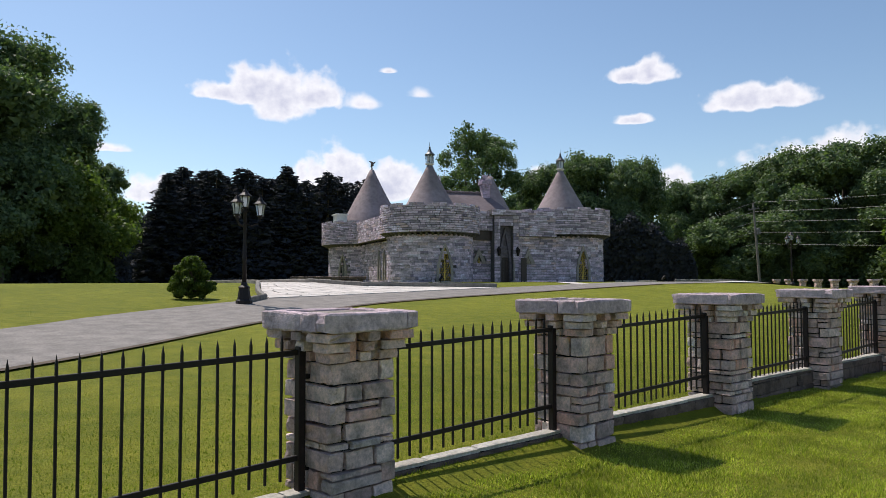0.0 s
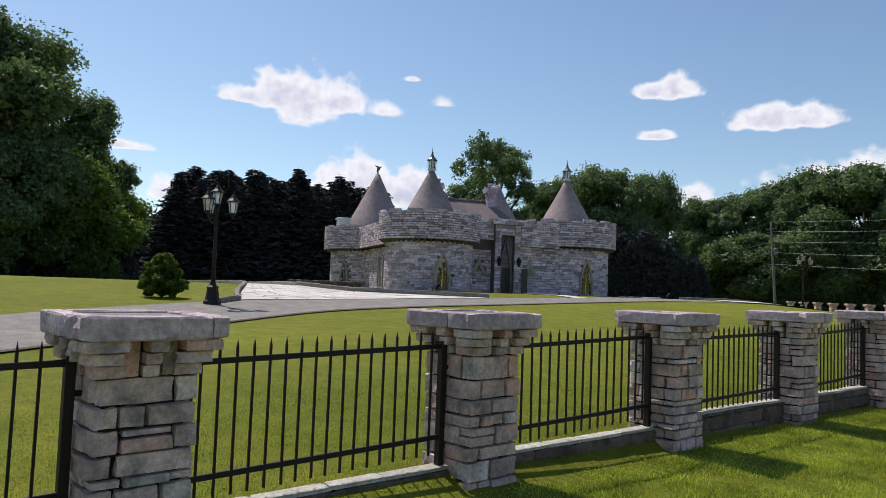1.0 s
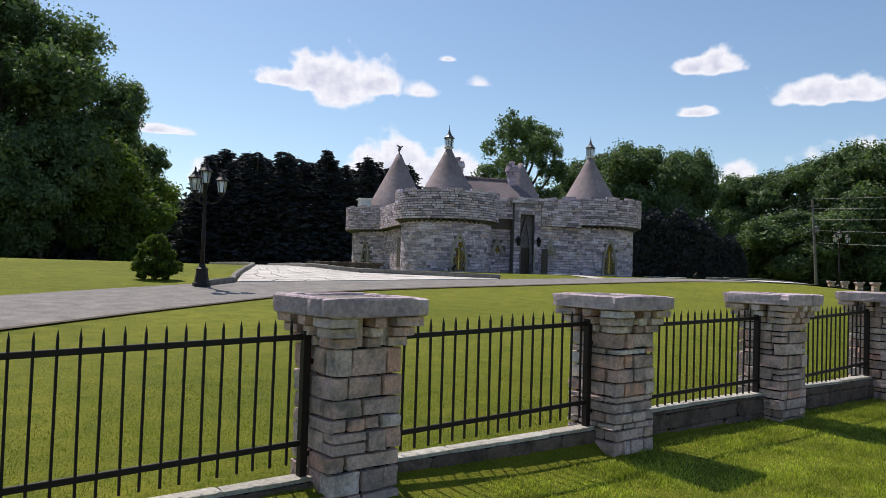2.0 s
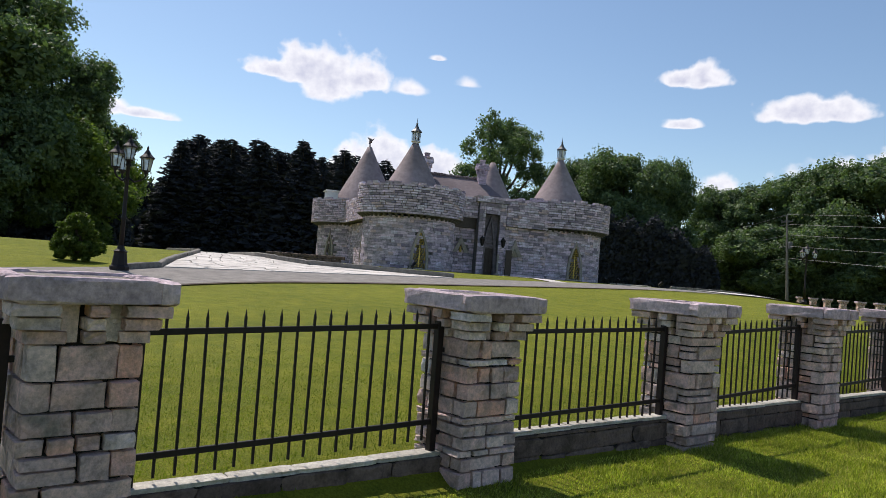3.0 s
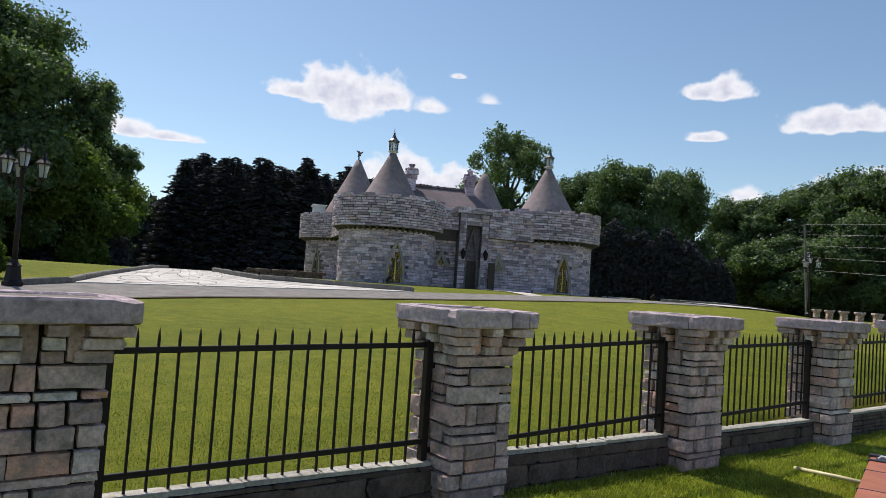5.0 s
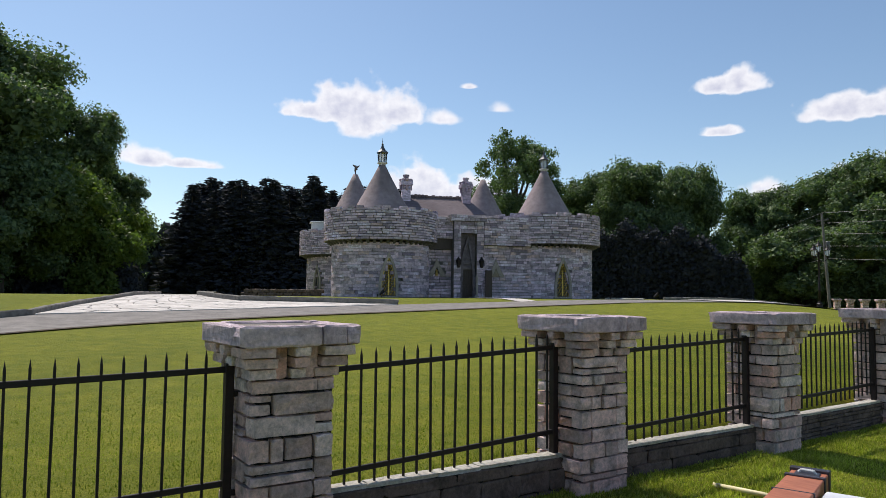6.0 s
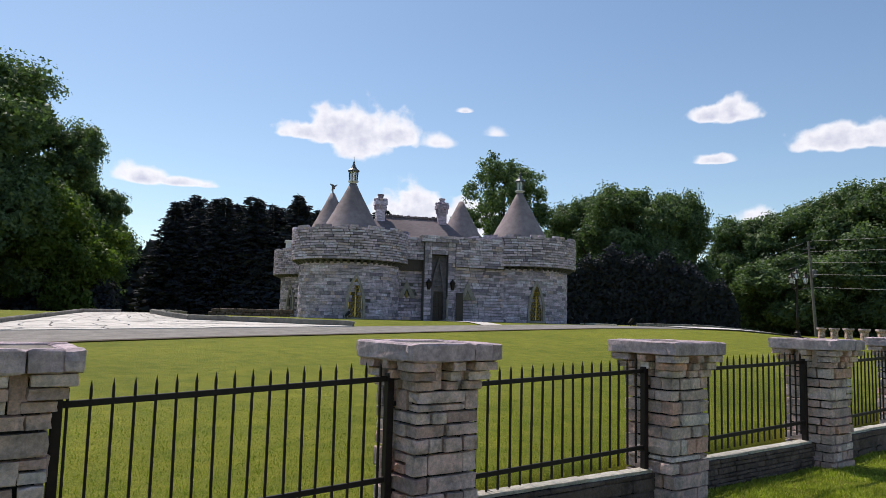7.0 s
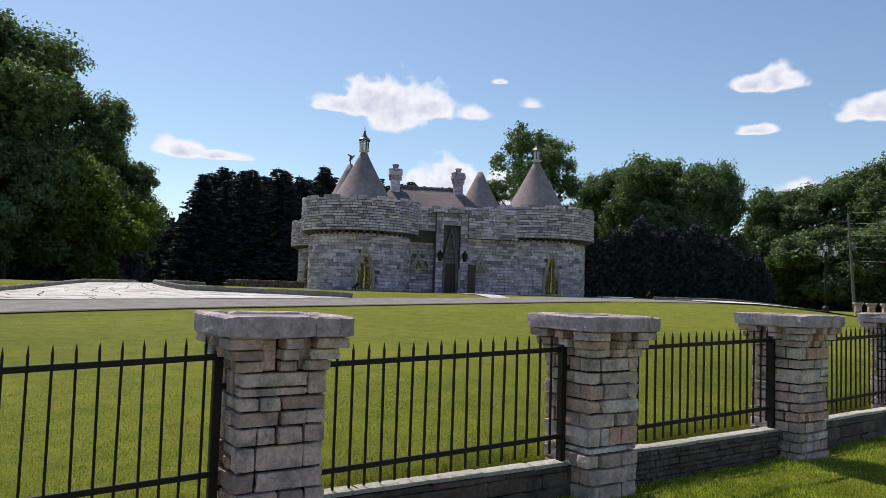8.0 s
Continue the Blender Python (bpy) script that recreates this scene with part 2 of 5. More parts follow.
def leaf_material(name, stops, trans=0.35, rough=0.6, patch=0.35, span=(0.72, 1.18)):
    m, nt, b = material(name, rough, 0, 0.25)
    r = ramp_of(nt, stops)
    nt.links.new(island_of(nt), r.inputs[0])
    big = ramp_of(nt, [(0.32, (span[0],) * 3), (0.68, (span[1], span[1] * 0.97, span[1] * 0.92))])
    nt.links.new(noise_of(nt, patch, 4, 0.6, "World"), big.inputs[0])
    c = mix_of(nt, 1.0, r.outputs[0], big.outputs[0], "MULTIPLY")
    nt.links.new(c, b.inputs["Base Color"])
    t = nt.nodes.new("ShaderNodeBsdfTranslucent")
    nt.links.new(mix_of(nt, 1.0, c, (1.0, 1.25, 0.55), "MULTIPLY"), t.inputs[0])
    mx = nt.nodes.new("ShaderNodeMixShader")
    mx.inputs[0].default_value = trans
    o = nt.nodes["Material Output"]
    nt.links.new(b.outputs[0], mx.inputs[1])
    nt.links.new(t.outputs[0], mx.inputs[2])
    nt.links.new(mx.outputs[0], o.inputs[0])
    return m


M_LEAF = leaf_material("broad_leaf", [(0.0, (0.077, 0.119, 0.066)), (0.6, (0.130, 0.187, 0.090)), (1.0, (0.185, 0.245, 0.116))], 0.32)
M_LEAF_LIGHT = leaf_material("fresh_leaf", [(0.0, (0.075, 0.115, 0.024)), (0.6, (0.115, 0.165, 0.040)), (1.0, (0.165, 0.215, 0.062))], 0.4)
# conifer needles; also the undergrowth, where this dark colour stands in for shade
M_NEEDLE_AND_SHADE = leaf_material("needles_and_shade", [(0.0, (0.024, 0.029, 0.041)), (1.0, (0.044, 0.049, 0.061))], 0.06, 0.85)
M_BUSH = leaf_material("bush_leaf", [(0.0, (0.060, 0.095, 0.012)), (0.6, (0.105, 0.150, 0.022)), (1.0, (0.16, 0.20, 0.035))], 0.4)
M_BLADE = leaf_material("grass_blade", [(0.0, (0.12, 0.165, 0.016)), (0.55, (0.19, 0.235, 0.024)), (0.93, (0.27, 0.29, 0.04)), (1.0, (0.38, 0.32, 0.12))], 0.45, 0.6, 1.3, (0.65, 1.25))

M_VERGE = leaf_material("verge_blade", [(0.0, (0.200, 0.243, 0.039)), (0.4, (0.339, 0.376, 0.050)), (0.75, (0.476, 0.492, 0.087)), (0.90, (0.652, 0.600, 0.196)), (1.0, (0.414, 0.332, 0.139))], 0.45, 0.6, 2.2, (0.55, 1.35))


def lawn_material():
    m, nt, b = material("lawn", 0.9, 0, 0.15)
    n1 = noise_of(nt, 0.22, 4, 0.6, "World")
    n2 = noise_of(nt, 3.0, 5, 0.65, "World")
    n3 = noise_of(nt, 55.0, 4, 0.75, "World")
    r1 = ramp_of(nt, [(0.35, (0.156, 0.176, 0.013)), (0.65, (0.220, 0.233, 0.020))])
    nt.links.new(n1, r1.inputs[0])
    r2 = ramp_of(nt, [(0.3, (0.66, 0.76, 0.6)), (0.7, (1.22, 1.14, 1.2))])
    nt.links.new(n2, r2.inputs[0])
    r3 = ramp_of(nt, [(0.28, (0.45, 0.5, 0.45)), (0.7, (1.3, 1.25, 1.3))])
    nt.links.new(n3, r3.inputs[0])
    c = mix_of(nt, 1.0, mix_of(nt, 1.0, r1.outputs[0], r2.outputs[0], "MULTIPLY"), r3.outputs[0], "MULTIPLY")
    nt.links.new(c, b.inputs["Base Color"])
    bump_of(nt, b, n3, 0.9, 0.03)
    return m


M_LAWN = lawn_material()


# ---------------------------------------------------------------- mesh helpers
def finish(me, mat, smooth=False):
    me.materials.append(mat)
    if smooth:
        me.polygons.foreach_set("use_smooth", [True] * len(me.polygons))
    return me


def mesh_of(name, bm, mat, smooth=False):
    bmesh.ops.recalc_face_normals(bm, faces=bm.faces)
    me = bpy.data.meshes.new(name)
    bm.to_mesh(me)
    bm.free()
    return finish(me, mat, smooth)


def part(name, bm, mat, parent=None, label="", smooth=False, m=None):
    ob = new(name, bm if isinstance(bm, bpy.types.Mesh) else mesh_of(name, bm, mat, smooth))
    if parent is not None:
        ob.parent = parent
    if m is not None:
        ob.matrix_basis = m
    return tagged(ob, label)


def thing(name, m, label, category, group="", kind=""):
    ob = new(name)
    ob.empty_display_size = 0.2
    ob.matrix_basis = m
    return tagged(ob, label, category, group, kind)


def box(bm, x0, x1, y0, y1, z0, z1, bevel=0.0):
    vs = [bm.verts.new((x, y, z)) for x in (x0, x1) for y in (y0, y1) for z in (z0, z1)]
    fs = [bm.faces.new([vs[i] for i in f]) for f in ((0, 1, 3, 2), (4, 6, 7, 5), (0, 4, 5, 1), (2, 3, 7, 6), (0, 2, 6, 4), (1, 5, 7, 3))]
    if bevel:
        es = list({e for f in fs for e in f.edges})
        bmesh.ops.bevel(bm, geom=es, offset=bevel, segments=1, affect="EDGES")
    return bm


def lathe(bm, rings, n=16, centre=(0, 0), turn=0.0, cap=True):
    """Rings of (radius, height) turned round a vertical axis."""
    rows = []
    for r, z in rings:
        rows.append([bm.verts.new((centre[0] + r * math.cos(turn + k * math.tau / n), centre[1] + r * math.sin(turn + k * math.tau / n), z)) for k in range(n)])
    for a, b in zip(rows, rows[1:]):
        for k in range(n):
            bm.faces.new((a[k], a[(k + 1) % n], b[(k + 1) % n], b[k]))
    if cap:
        bm.faces.new(rows[0][::-1])
        bm.faces.new(rows[-1])
    return bm


def tube(bm, pts, radii, n=8):
    rows = []
    for i, p in enumerate(pts):
        p = Vector(p)
        d = (Vector(pts[min(i + 1, len(pts) - 1)]) - Vector(pts[max(i - 1, 0)])).normalized()
        s = d.cross(Vector((0, 0, 1)) if abs(d.z) < 0.9 else Vector((1, 0, 0))).normalized()
        q = d.cross(s)
        rows.append([bm.verts.new(p + radii[i] * (math.cos(k * math.tau / n) * s + math.sin(k * math.tau / n) * q)) for k in range(n)])
    for a, b in zip(rows, rows[1:]):
        for k in range(n):
            bm.faces.new((a[k], a[(k + 1) % n], b[(k + 1) % n], b[k]))
    bm.faces.new(rows[0][::-1])
    bm.faces.new(rows[-1])
    return bm


def quads_mesh(name, verts, mat):
    """A mesh of loose polygons from an array of corners (count, per, 3)."""
    n, per = len(verts), len(verts[0])
    me = bpy.data.meshes.new(name)
    me.vertices.add(n * per)
    me.vertices.foreach_set("co", np.ascontiguousarray(verts, np.float32).ravel())
    me.loops.add(n * per)
    me.loops.foreach_set("vertex_index", np.arange(n * per, dtype=np.int32))
    me.polygons.add(n)
    me.polygons.foreach_set("loop_start", np.arange(0, n * per, per, dtype=np.int32))
    me.polygons.foreach_set("loop_total", np.full(n, per, np.int32))
    me.update()
    me.validate()
    return finish(me, mat)


def rough_stone(seed, cuts=2, wobble=0.05, bevel=0.07):
    """A unit block with worn edges and an uneven face."""
    rnd = random.Random(seed)
    bm = bmesh.new()
    box(bm, -0.5, 0.5, -0.5, 0.5, -0.5, 0.5)
    if cuts:
        bmesh.ops.subdivide_edges(bm, edges=list(bm.edges), cuts=1, use_grid_fill=True)
    outer = [e for e in bm.edges if e.calc_face_angle(0) > 0.5]
    bmesh.ops.bevel(bm, geom=outer, offset=bevel, segments=1, affect="EDGES")
    for v in bm.verts:
        v.co += Vector((rnd.uniform(-1, 1) * wobble * 0.5, rnd.uniform(-1, 1) * wobble, rnd.uniform(-1, 1) * wobble))
    return bm


def stone_set(name, mat, count, wobble=0.05, bevel=0.07, seed=0, cuts=1):
    return [mesh_of(name, rough_stone(seed + k, cuts, wobble, bevel), mat) for k in range(count)]


PILLAR_STONES = stone_set("stone", M_STONE, 16, 0.05, 0.035, 10)
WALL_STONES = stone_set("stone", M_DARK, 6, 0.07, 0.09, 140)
CAP_STONES = stone_set("cap_stone", M_CAP, 5, 0.035, 0.085, 40, 2)
COPING_STONES = stone_set("coping_stone", M_COPING, 4, 0.04, 0.08, 60)


def piece(name, me, parent, x, y, z, sx, sy, sz, rz=0.0):
    ob = new(name, me)
    ob.parent = parent
    ob.matrix_basis = Matrix.LocRotScale((x, y, z), Euler((0, 0, rz)), (sx, sy, sz))
    return ob


# ---------------------------------------------------------------- the lie of the land
W = Vector((0.9226, -0.3857))      # the way the castle faces
U = Vector((0.3857, 0.9226))       # along its front


def smooth(a, b, v):
    t = min(1.0, max(0.0, (v - a) / (b - a)))
    return t * t * (3 - 2 * t)


def gz(x, y):
    """Height of the ground."""
    s = -((x + 3) * W.x + (y - 6) * W.y)
    inside = 0.17 + 0.0452 * max(0.0, min(s, 25.0)) - 0.008 * max(0.0, min(s - 34, 60.0))
    verge = 0.05 + 0.08 * smooth(7.5, 1.5, y) - 0.04 * smooth(-2.2, 0.5, x)
    k = smooth(-2.55, -2.85, x)
    fall = 1.15 * smooth(37.5, 53, y + 0.55 * (x + 15))
    return verge * (1 - k) + max(inside - fall, 0.12) * k


def strip(near, far, across, lift, steps=6):
    """A sheet between two polylines that follows the ground."""
    def fine_line(pts):
        res = []
        for i in range(len(pts) - 1):
            p0, p1, p2, p3 = (Vector(pts[max(0, min(len(pts) - 1, i + k))]) for k in (-1, 0, 1, 2))
            for j in range(steps):
                t = j / steps
                res.append(0.5 * (2 * p1 + (p2 - p0) * t + (2 * p0 - 5 * p1 + 4 * p2 - p3) * t * t + (3 * p1 - p0 - 3 * p2 + p3) * t ** 3))
        return res + [Vector(pts[-1])]
    bm = bmesh.new()
    rows = []
    for a, b in zip(fine_line(near), fine_line(far)):
        row = []
        for k in range(across + 1):
            p = a.lerp(b, k / across)
            row.append(bm.verts.new((p.x, p.y, gz(p.x, p.y) + lift)))
        rows.append(row)
    for a, b in zip(rows, rows[1:]):
        for k in range(across):
            bm.faces.new((a[k], a[k + 1], b[k + 1], b[k]))
    return bm


def kerb_line(pts, wide, high, parent, rnd, length=0.9):
    """Kerb stones set end to end along a polyline."""
    line = [Vector(p) for p in pts]
    for a, b in zip(line, line[1:]):
        n = max(1, round((b - a).length / length))
        for k in range(n):
            p = a.lerp(b, (k + 0.5) / n)
            q = p + (b - a).normalized() * 0.4
            ob = new("kerb_stone", rnd.choice(KERB_STONES))
            ob.parent = parent
            ob.matrix_basis = Matrix.LocRotScale((p.x, p.y, gz(p.x, p.y) + high * 0.35), Euler((0, -math.atan2(gz(q.x, q.y) - gz(p.x, p.y), 0.4), math.atan2(b.y - a.y, b.x - a.x))),
                                                 ((b - a).length / n * 1.01, wide * rnd.uniform(0.93, 1.07), high * 1.3 * rnd.uniform(0.95, 1.05)))


KERB_STONES = stone_set("kerb_stone", M_KERB, 4, 0.05, 0.10, 80)

# ground: fine near the fence, coarse to the horizon
bm = bmesh.new()
xs = [-3000, -1500, -700, -300, -160, -110, -80, -60, -52] + [-48 + 1.5 * k for k in range(27)] + [-7, -5.5, -4.5, -3.8, -3.3, -2.95, -2.8, -2.7, -2.6, -2.45, -2.2, -1.8, -1.2, -0.6, 0, 0.8, 2, 4, 8, 20, 60, 200, 800, 3000]
ys = [-3000, -1200, -500, -200, -90, -50, -30, -20, -14, -10, -7] + [-5 + 1.5 * k for k in range(44)] + [64, 70, 90, 120, 160, 250, 500, 1200, 3000]
grid = [[bm.verts.new((x, y, gz(x, y) if abs(x) < 400 and abs(y) < 400 else 0.5)) for y in ys] for x in xs]
for a, b in zip(grid, grid[1:]):
    for k in range(len(ys) - 1):
        bm.faces.new((a[k], b[k], b[k + 1], a[k + 1]))
tagged(part("ground", bm, M_LAWN, smooth=True), "mown green lawn that rises gently to the castle", "lawn", kind="structure")

bm = strip([(-4, -14), (-6.4, -5), (-7.6, -1), (-9.1, 2.6), (-10.2, 4.6), (-12.3, 7.85), (-14.6, 12.0), (-15.5, 16), (-15.9, 20), (-16.5, 26), (-16.9, 32), (-15.8, 37), (-13, 41.5), (-9, 46)],
           [(-9, -16), (-10.2, -6), (-11.6, -1), (-13.8, 3.5), (-15.4, 5.8), (-17.3, 9.4), (-18.2, 12), (-18.5, 16.5), (-18.7, 21.5), (-18.9, 26), (-19.1, 31), (-18.2, 36.4), (-15.4, 42), (-11, 47.5)], 6, 0.022)
tagged(part("road", bm, M_ASPHALT, smooth=True), "grey asphalt driveway with soft worn edges across the lawn", "driveway", kind="structure")
# dark strip that puts the grass edge's shadow into the colour
bm = strip([(-3.82, -14), (-6.22, -5), (-7.42, -1), (-8.93, 2.5), (-10.03, 4.5), (-12.13, 7.75), (-14.42, 11.9), (-15.33, 16), (-15.75, 20), (-16.37, 26), (-16.8, 31.9)],
           [(-4.1, -14), (-6.5, -5), (-7.7, -1), (-9.2, 2.66), (-10.3, 4.66), (-12.4, 7.9), (-14.7, 12.05), (-15.6, 16), (-16.0, 20), (-16.6, 26), (-17.0, 32)], 2, 0.027, 10)
tagged(part("shade_edge", bm, M_EDGE_SHADE), "dark strip along the driveway edge that stands in for the grass's shadow", "soil edge", kind="structure")
bm = strip([(-18.0, 11.2), (-21, 12.6), (-26, 15.3), (-34, 18.4), (-46, 21)], [(-18.6, 21.9), (-22, 17.6), (-26, 17.5), (-35, 21.2), (-46, 25)], 8, 0.012)
pavement = tagged(part("pavement", bm, M_FLAGJOINT, smooth=True), "pale flagstone forecourt sweeping up beside the castle", "paving", kind="structure")
bm = strip([(-15.7, 37.1), (-13.4, 40.9), (-9, 45.7)], [(-18.2, 36.5), (-15.4, 42.1), (-11.1, 47.6)], 4, 0.06)
tagged(part("pavement_side", bm, M_FLAG, smooth=True), "pale concrete apron of the driveway by the far gate", "paving", kind="structure")


# ---------------------------------------------------------------- stone pillars of the fence
# centre x, y, top of the cap, turn in degrees
PILLARS = [(-2.90, 0.93, 1.262, 0), (-2.935, 3.285, 1.276, 1), (-2.88, 5.68, 1.300, 0), (-2.765, 8.16, 1.313, -1), (-2.66, 10.70, 1.334, -2), (-2.53, 13.17, 1.356, -2), (-2.43, 15.67, 1.367, -2),
           (-2.38, 18.33, 1.388, 0), (-2.42, 20.85, 1.398, 1), (-2.48, 23.35, 1.408, 1)]
HALF, SHAFT = 0.356, 0.246        # half widths of cap and shaft


def face_matrix(k):
    return Matrix.Rotation(k * math.pi / 2, 4, "Z")


def stone_pillar(x, y, top, turn, seed):
    rnd = random.Random(seed)
    foot = gz(-2.3, y) - 0.06
    t = thing("stone_pillar", pose(x, y, 0, 0, 0, turn), "square grey limestone pillar with stepped corbels and a broad slab cap", "pillar", "fence pillars")
    cap_low, head_low = top - 0.112, top - 0.300
    bm = box(bmesh.new(), -SHAFT + 0.045, SHAFT - 0.045, -SHAFT + 0.045, SHAFT - 0.045, foot, cap_low + 0.02)
    part("core", bm, M_MORTAR, t, "dark recessed mortar")
    # courses of the shaft: each wraps the four faces, long stones with a short closer, the corner stones alternating
    z, course = foot + 0.05, 0
    while z < head_low - 0.04:
        h = rnd.choice((0.05, 0.08, 0.09, 0.10, 0.11, 0.12, 0.135))
        if head_low - (z + h) < 0.07:
            h = head_low - z
        for k in range(4):
            m = face_matrix(k)
            a, b = (-SHAFT, SHAFT - 0.11) if course % 2 else (-SHAFT + 0.11, SHAFT)
            cuts = [a]
            kind = rnd.random()
            if h < 0.07:
                cuts += [a + rnd.uniform(0.12, 0.24)] if kind < 0.5 else []
            elif kind < 0.50:
                cuts.append(a + rnd.choice((rnd.uniform(0.09, 0.14), rnd.uniform(0.20, 0.27))))
            elif kind < 0.64:
                cuts += [a + rnd.uniform(0.08, 0.12), a + rnd.uniform(0.22, 0.27)]
            cuts.append(b)
            for c0, c1 in zip(cuts, cuts[1:]):
                split = rnd.random() < 0.16 and h > 0.11
                f = rnd.uniform(0.35, 0.65)
                for zz, hh in (((z, h * f), (z + h * f, h * (1 - f))) if split else ((z, h),)):
                    proud = rnd.uniform(-0.010, 0.014)
                    p = m @ Vector(((c0 + c1) / 2, -SHAFT + 0.055 - proud, zz + hh / 2))
                    piece("stone", rnd.choice(PILLAR_STONES), t, p.x, p.y, p.z, c1 - c0 - rnd.uniform(0.012, 0.022), 0.11, hh - rnd.uniform(0.011, 0.018), k * math.pi / 2 + rnd.uniform(-0.025, 0.025))
        z += h
        course += 1
    # corbelled head: stepped brackets at the corners and in the middle, upright stones between
    step = (cap_low - head_low) / 3
    for k in range(4):
        m = face_matrix(k)
        for tier in range(3):
            outw = SHAFT + 0.016 + tier * 0.036
            zc = head_low + (tier + 0.5) * step
            side = 0.150 + 0.022 * tier + rnd.uniform(-0.012, 0.014)
            p = m @ Vector((-outw + side / 2, -outw + side / 2, zc))
            piece("corbel_stone", rnd.choice(PILLAR_STONES), t, p.x, p.y, p.z, side, side, step - rnd.uniform(0.006, 0.012), k * math.pi / 2 + rnd.uniform(-0.05, 0.05))
            p = m @ Vector((0.01 + rnd.uniform(-0.008, 0.008), -outw + 0.06, zc))
            piece("corbel_stone", rnd.choice(PILLAR_STONES), t, p.x, p.y, p.z, 0.082 + rnd.uniform(-0.008, 0.012), 0.13, step - rnd.uniform(0.006, 0.012), k * math.pi / 2 + rnd.uniform(-0.06, 0.06))
        for c in (-0.088, 0.104):
            p = m @ Vector((c + rnd.uniform(-0.006, 0.006), -SHAFT + 0.045, (cap_low + head_low) / 2))
            piece("upright_stone", rnd.choice(PILLAR_STONES), t, p.x, p.y, p.z, 0.078 + rnd.uniform(-0.01, 0.006), 0.07, 3 * step - 0.012, k * math.pi / 2 + rnd.uniform(-0.03, 0.03))
    # slab cap: four thick edge stones round a slightly sunken field
    bm = box(bmesh.new(), -HALF + 0.05, HALF - 0.05, -HALF + 0.05, HALF - 0.05, cap_low + 0.004, top - 0.013)
    part("cap_field", bm, M_CAP_FIELD, t, "sunken weathered field of the cap")
    zc, hh = (top + cap_low) / 2, top - cap_low
    for k in range(4):
        m = face_matrix(k)
        a, b = -HALF, HALF - 0.085
        cut = rnd.uniform(0.08, 0.24) if rnd.random() < 0.55 else None
        for c0, c1 in (((a, cut), (cut, b)) if cut is not None else ((a, b),)):
            p = m @ Vector(((c0 + c1) / 2, -HALF + 0.045, zc))
            piece("cap_stone", rnd.choice(CAP_STONES), t, p.x, p.y, p.z, c1 - c0 - 0.003, 0.096, hh, k * math.pi / 2)
    return t


for i, (x, y, top, turn) in enumerate(PILLARS):
    stone_pillar(x, y, top, turn, 100 + i)


# ---------------------------------------------------------------- iron panels and the dwarf wall between the pillars
def picket_mesh(low, high):
    bm = bmesh.new()
    r = 0.0066
    box(bm, -r, r, -r, r, low, high - 0.045)
    tip = [bm.verts.new((sx * r * 1.0, sy * r * 1.0, high - 0.05)) for sx, sy in ((-1, -1), (1, -1), (1, 1), (-1, 1))]
    top = bm.verts.new((0, 0, high))
    bm.faces.new(tip[::-1])
    for k in range(4):
        bm.faces.new((tip[k], tip[(k + 1) % 4], top))
    return mesh_of("picket", bm, M_IRON)


PICKET = picket_mesh(-0.75, 0.118)


def fence_panel(p, q, seed, first=0.31, pitch=0.1045, dip=-0.03, rise=0.01):
    rnd = random.Random(seed)
    a, b = Vector(p[:2]), Vector(q[:2])
    way = (b - a).normalized()
    a2, b2 = a + way * (SHAFT + 0.035), b - way * (SHAFT + 0.035)
    long = (b2 - a2).length
    base = (p[2] + q[2]) / 2 - 1.335
    rail, low = base + 1.09, base + 0.458
    # local x runs along the panel, its origin at the first post
    t = thing("fence_panel", Matrix.Translation((a2.x, a2.y, 0)) @ Matrix.Rotation(math.atan2(way.y, way.x), 4, "Z"), "black wrought-iron fence panel with pointed pickets between stone pillars", "fence", "fence panels")
    def at(x):
        return dip + (rise - dip) * x / long

    for z, h in ((rail, 0.034), (low, 0.034)):
        bm = box(bmesh.new(), 0.0, long, -0.011, 0.011, z - h / 2, z + h / 2, 0.003)
        for v in bm.verts:
            v.co.z += at(v.co.x)
        part("rail", bm, M_IRON, t, "flat black iron rail")
    for x in (0.012, long - 0.012):
        part("post", box(bmesh.new(), x - 0.024, x + 0.024, -0.026, 0.026, base + 0.24, rail + 0.034 + at(x), 0.003), M_IRON_WORN, t, "dark brown square end post")
    for z in (base + 0.95, base + 0.40):
        for x0, x1 in ((-0.05, 0.0), (long, long + 0.05)):
            part("bracket", box(bmesh.new(), x0, x1, -0.012, 0.012, z - 0.015, z + 0.015), M_IRON, t)
    x = first - (SHAFT + 0.035)
    while x < 0.05:
        x += pitch
    while x < long - 0.05:
        ob = new("picket", PICKET)
        ob.parent = t
        ob.matrix_basis = Matrix.LocRotScale((x, 0, rail + at(x)), Euler((rnd.uniform(-0.008, 0.008), rnd.uniform(-0.008, 0.008), 0)), None)
        x += pitch
    return t


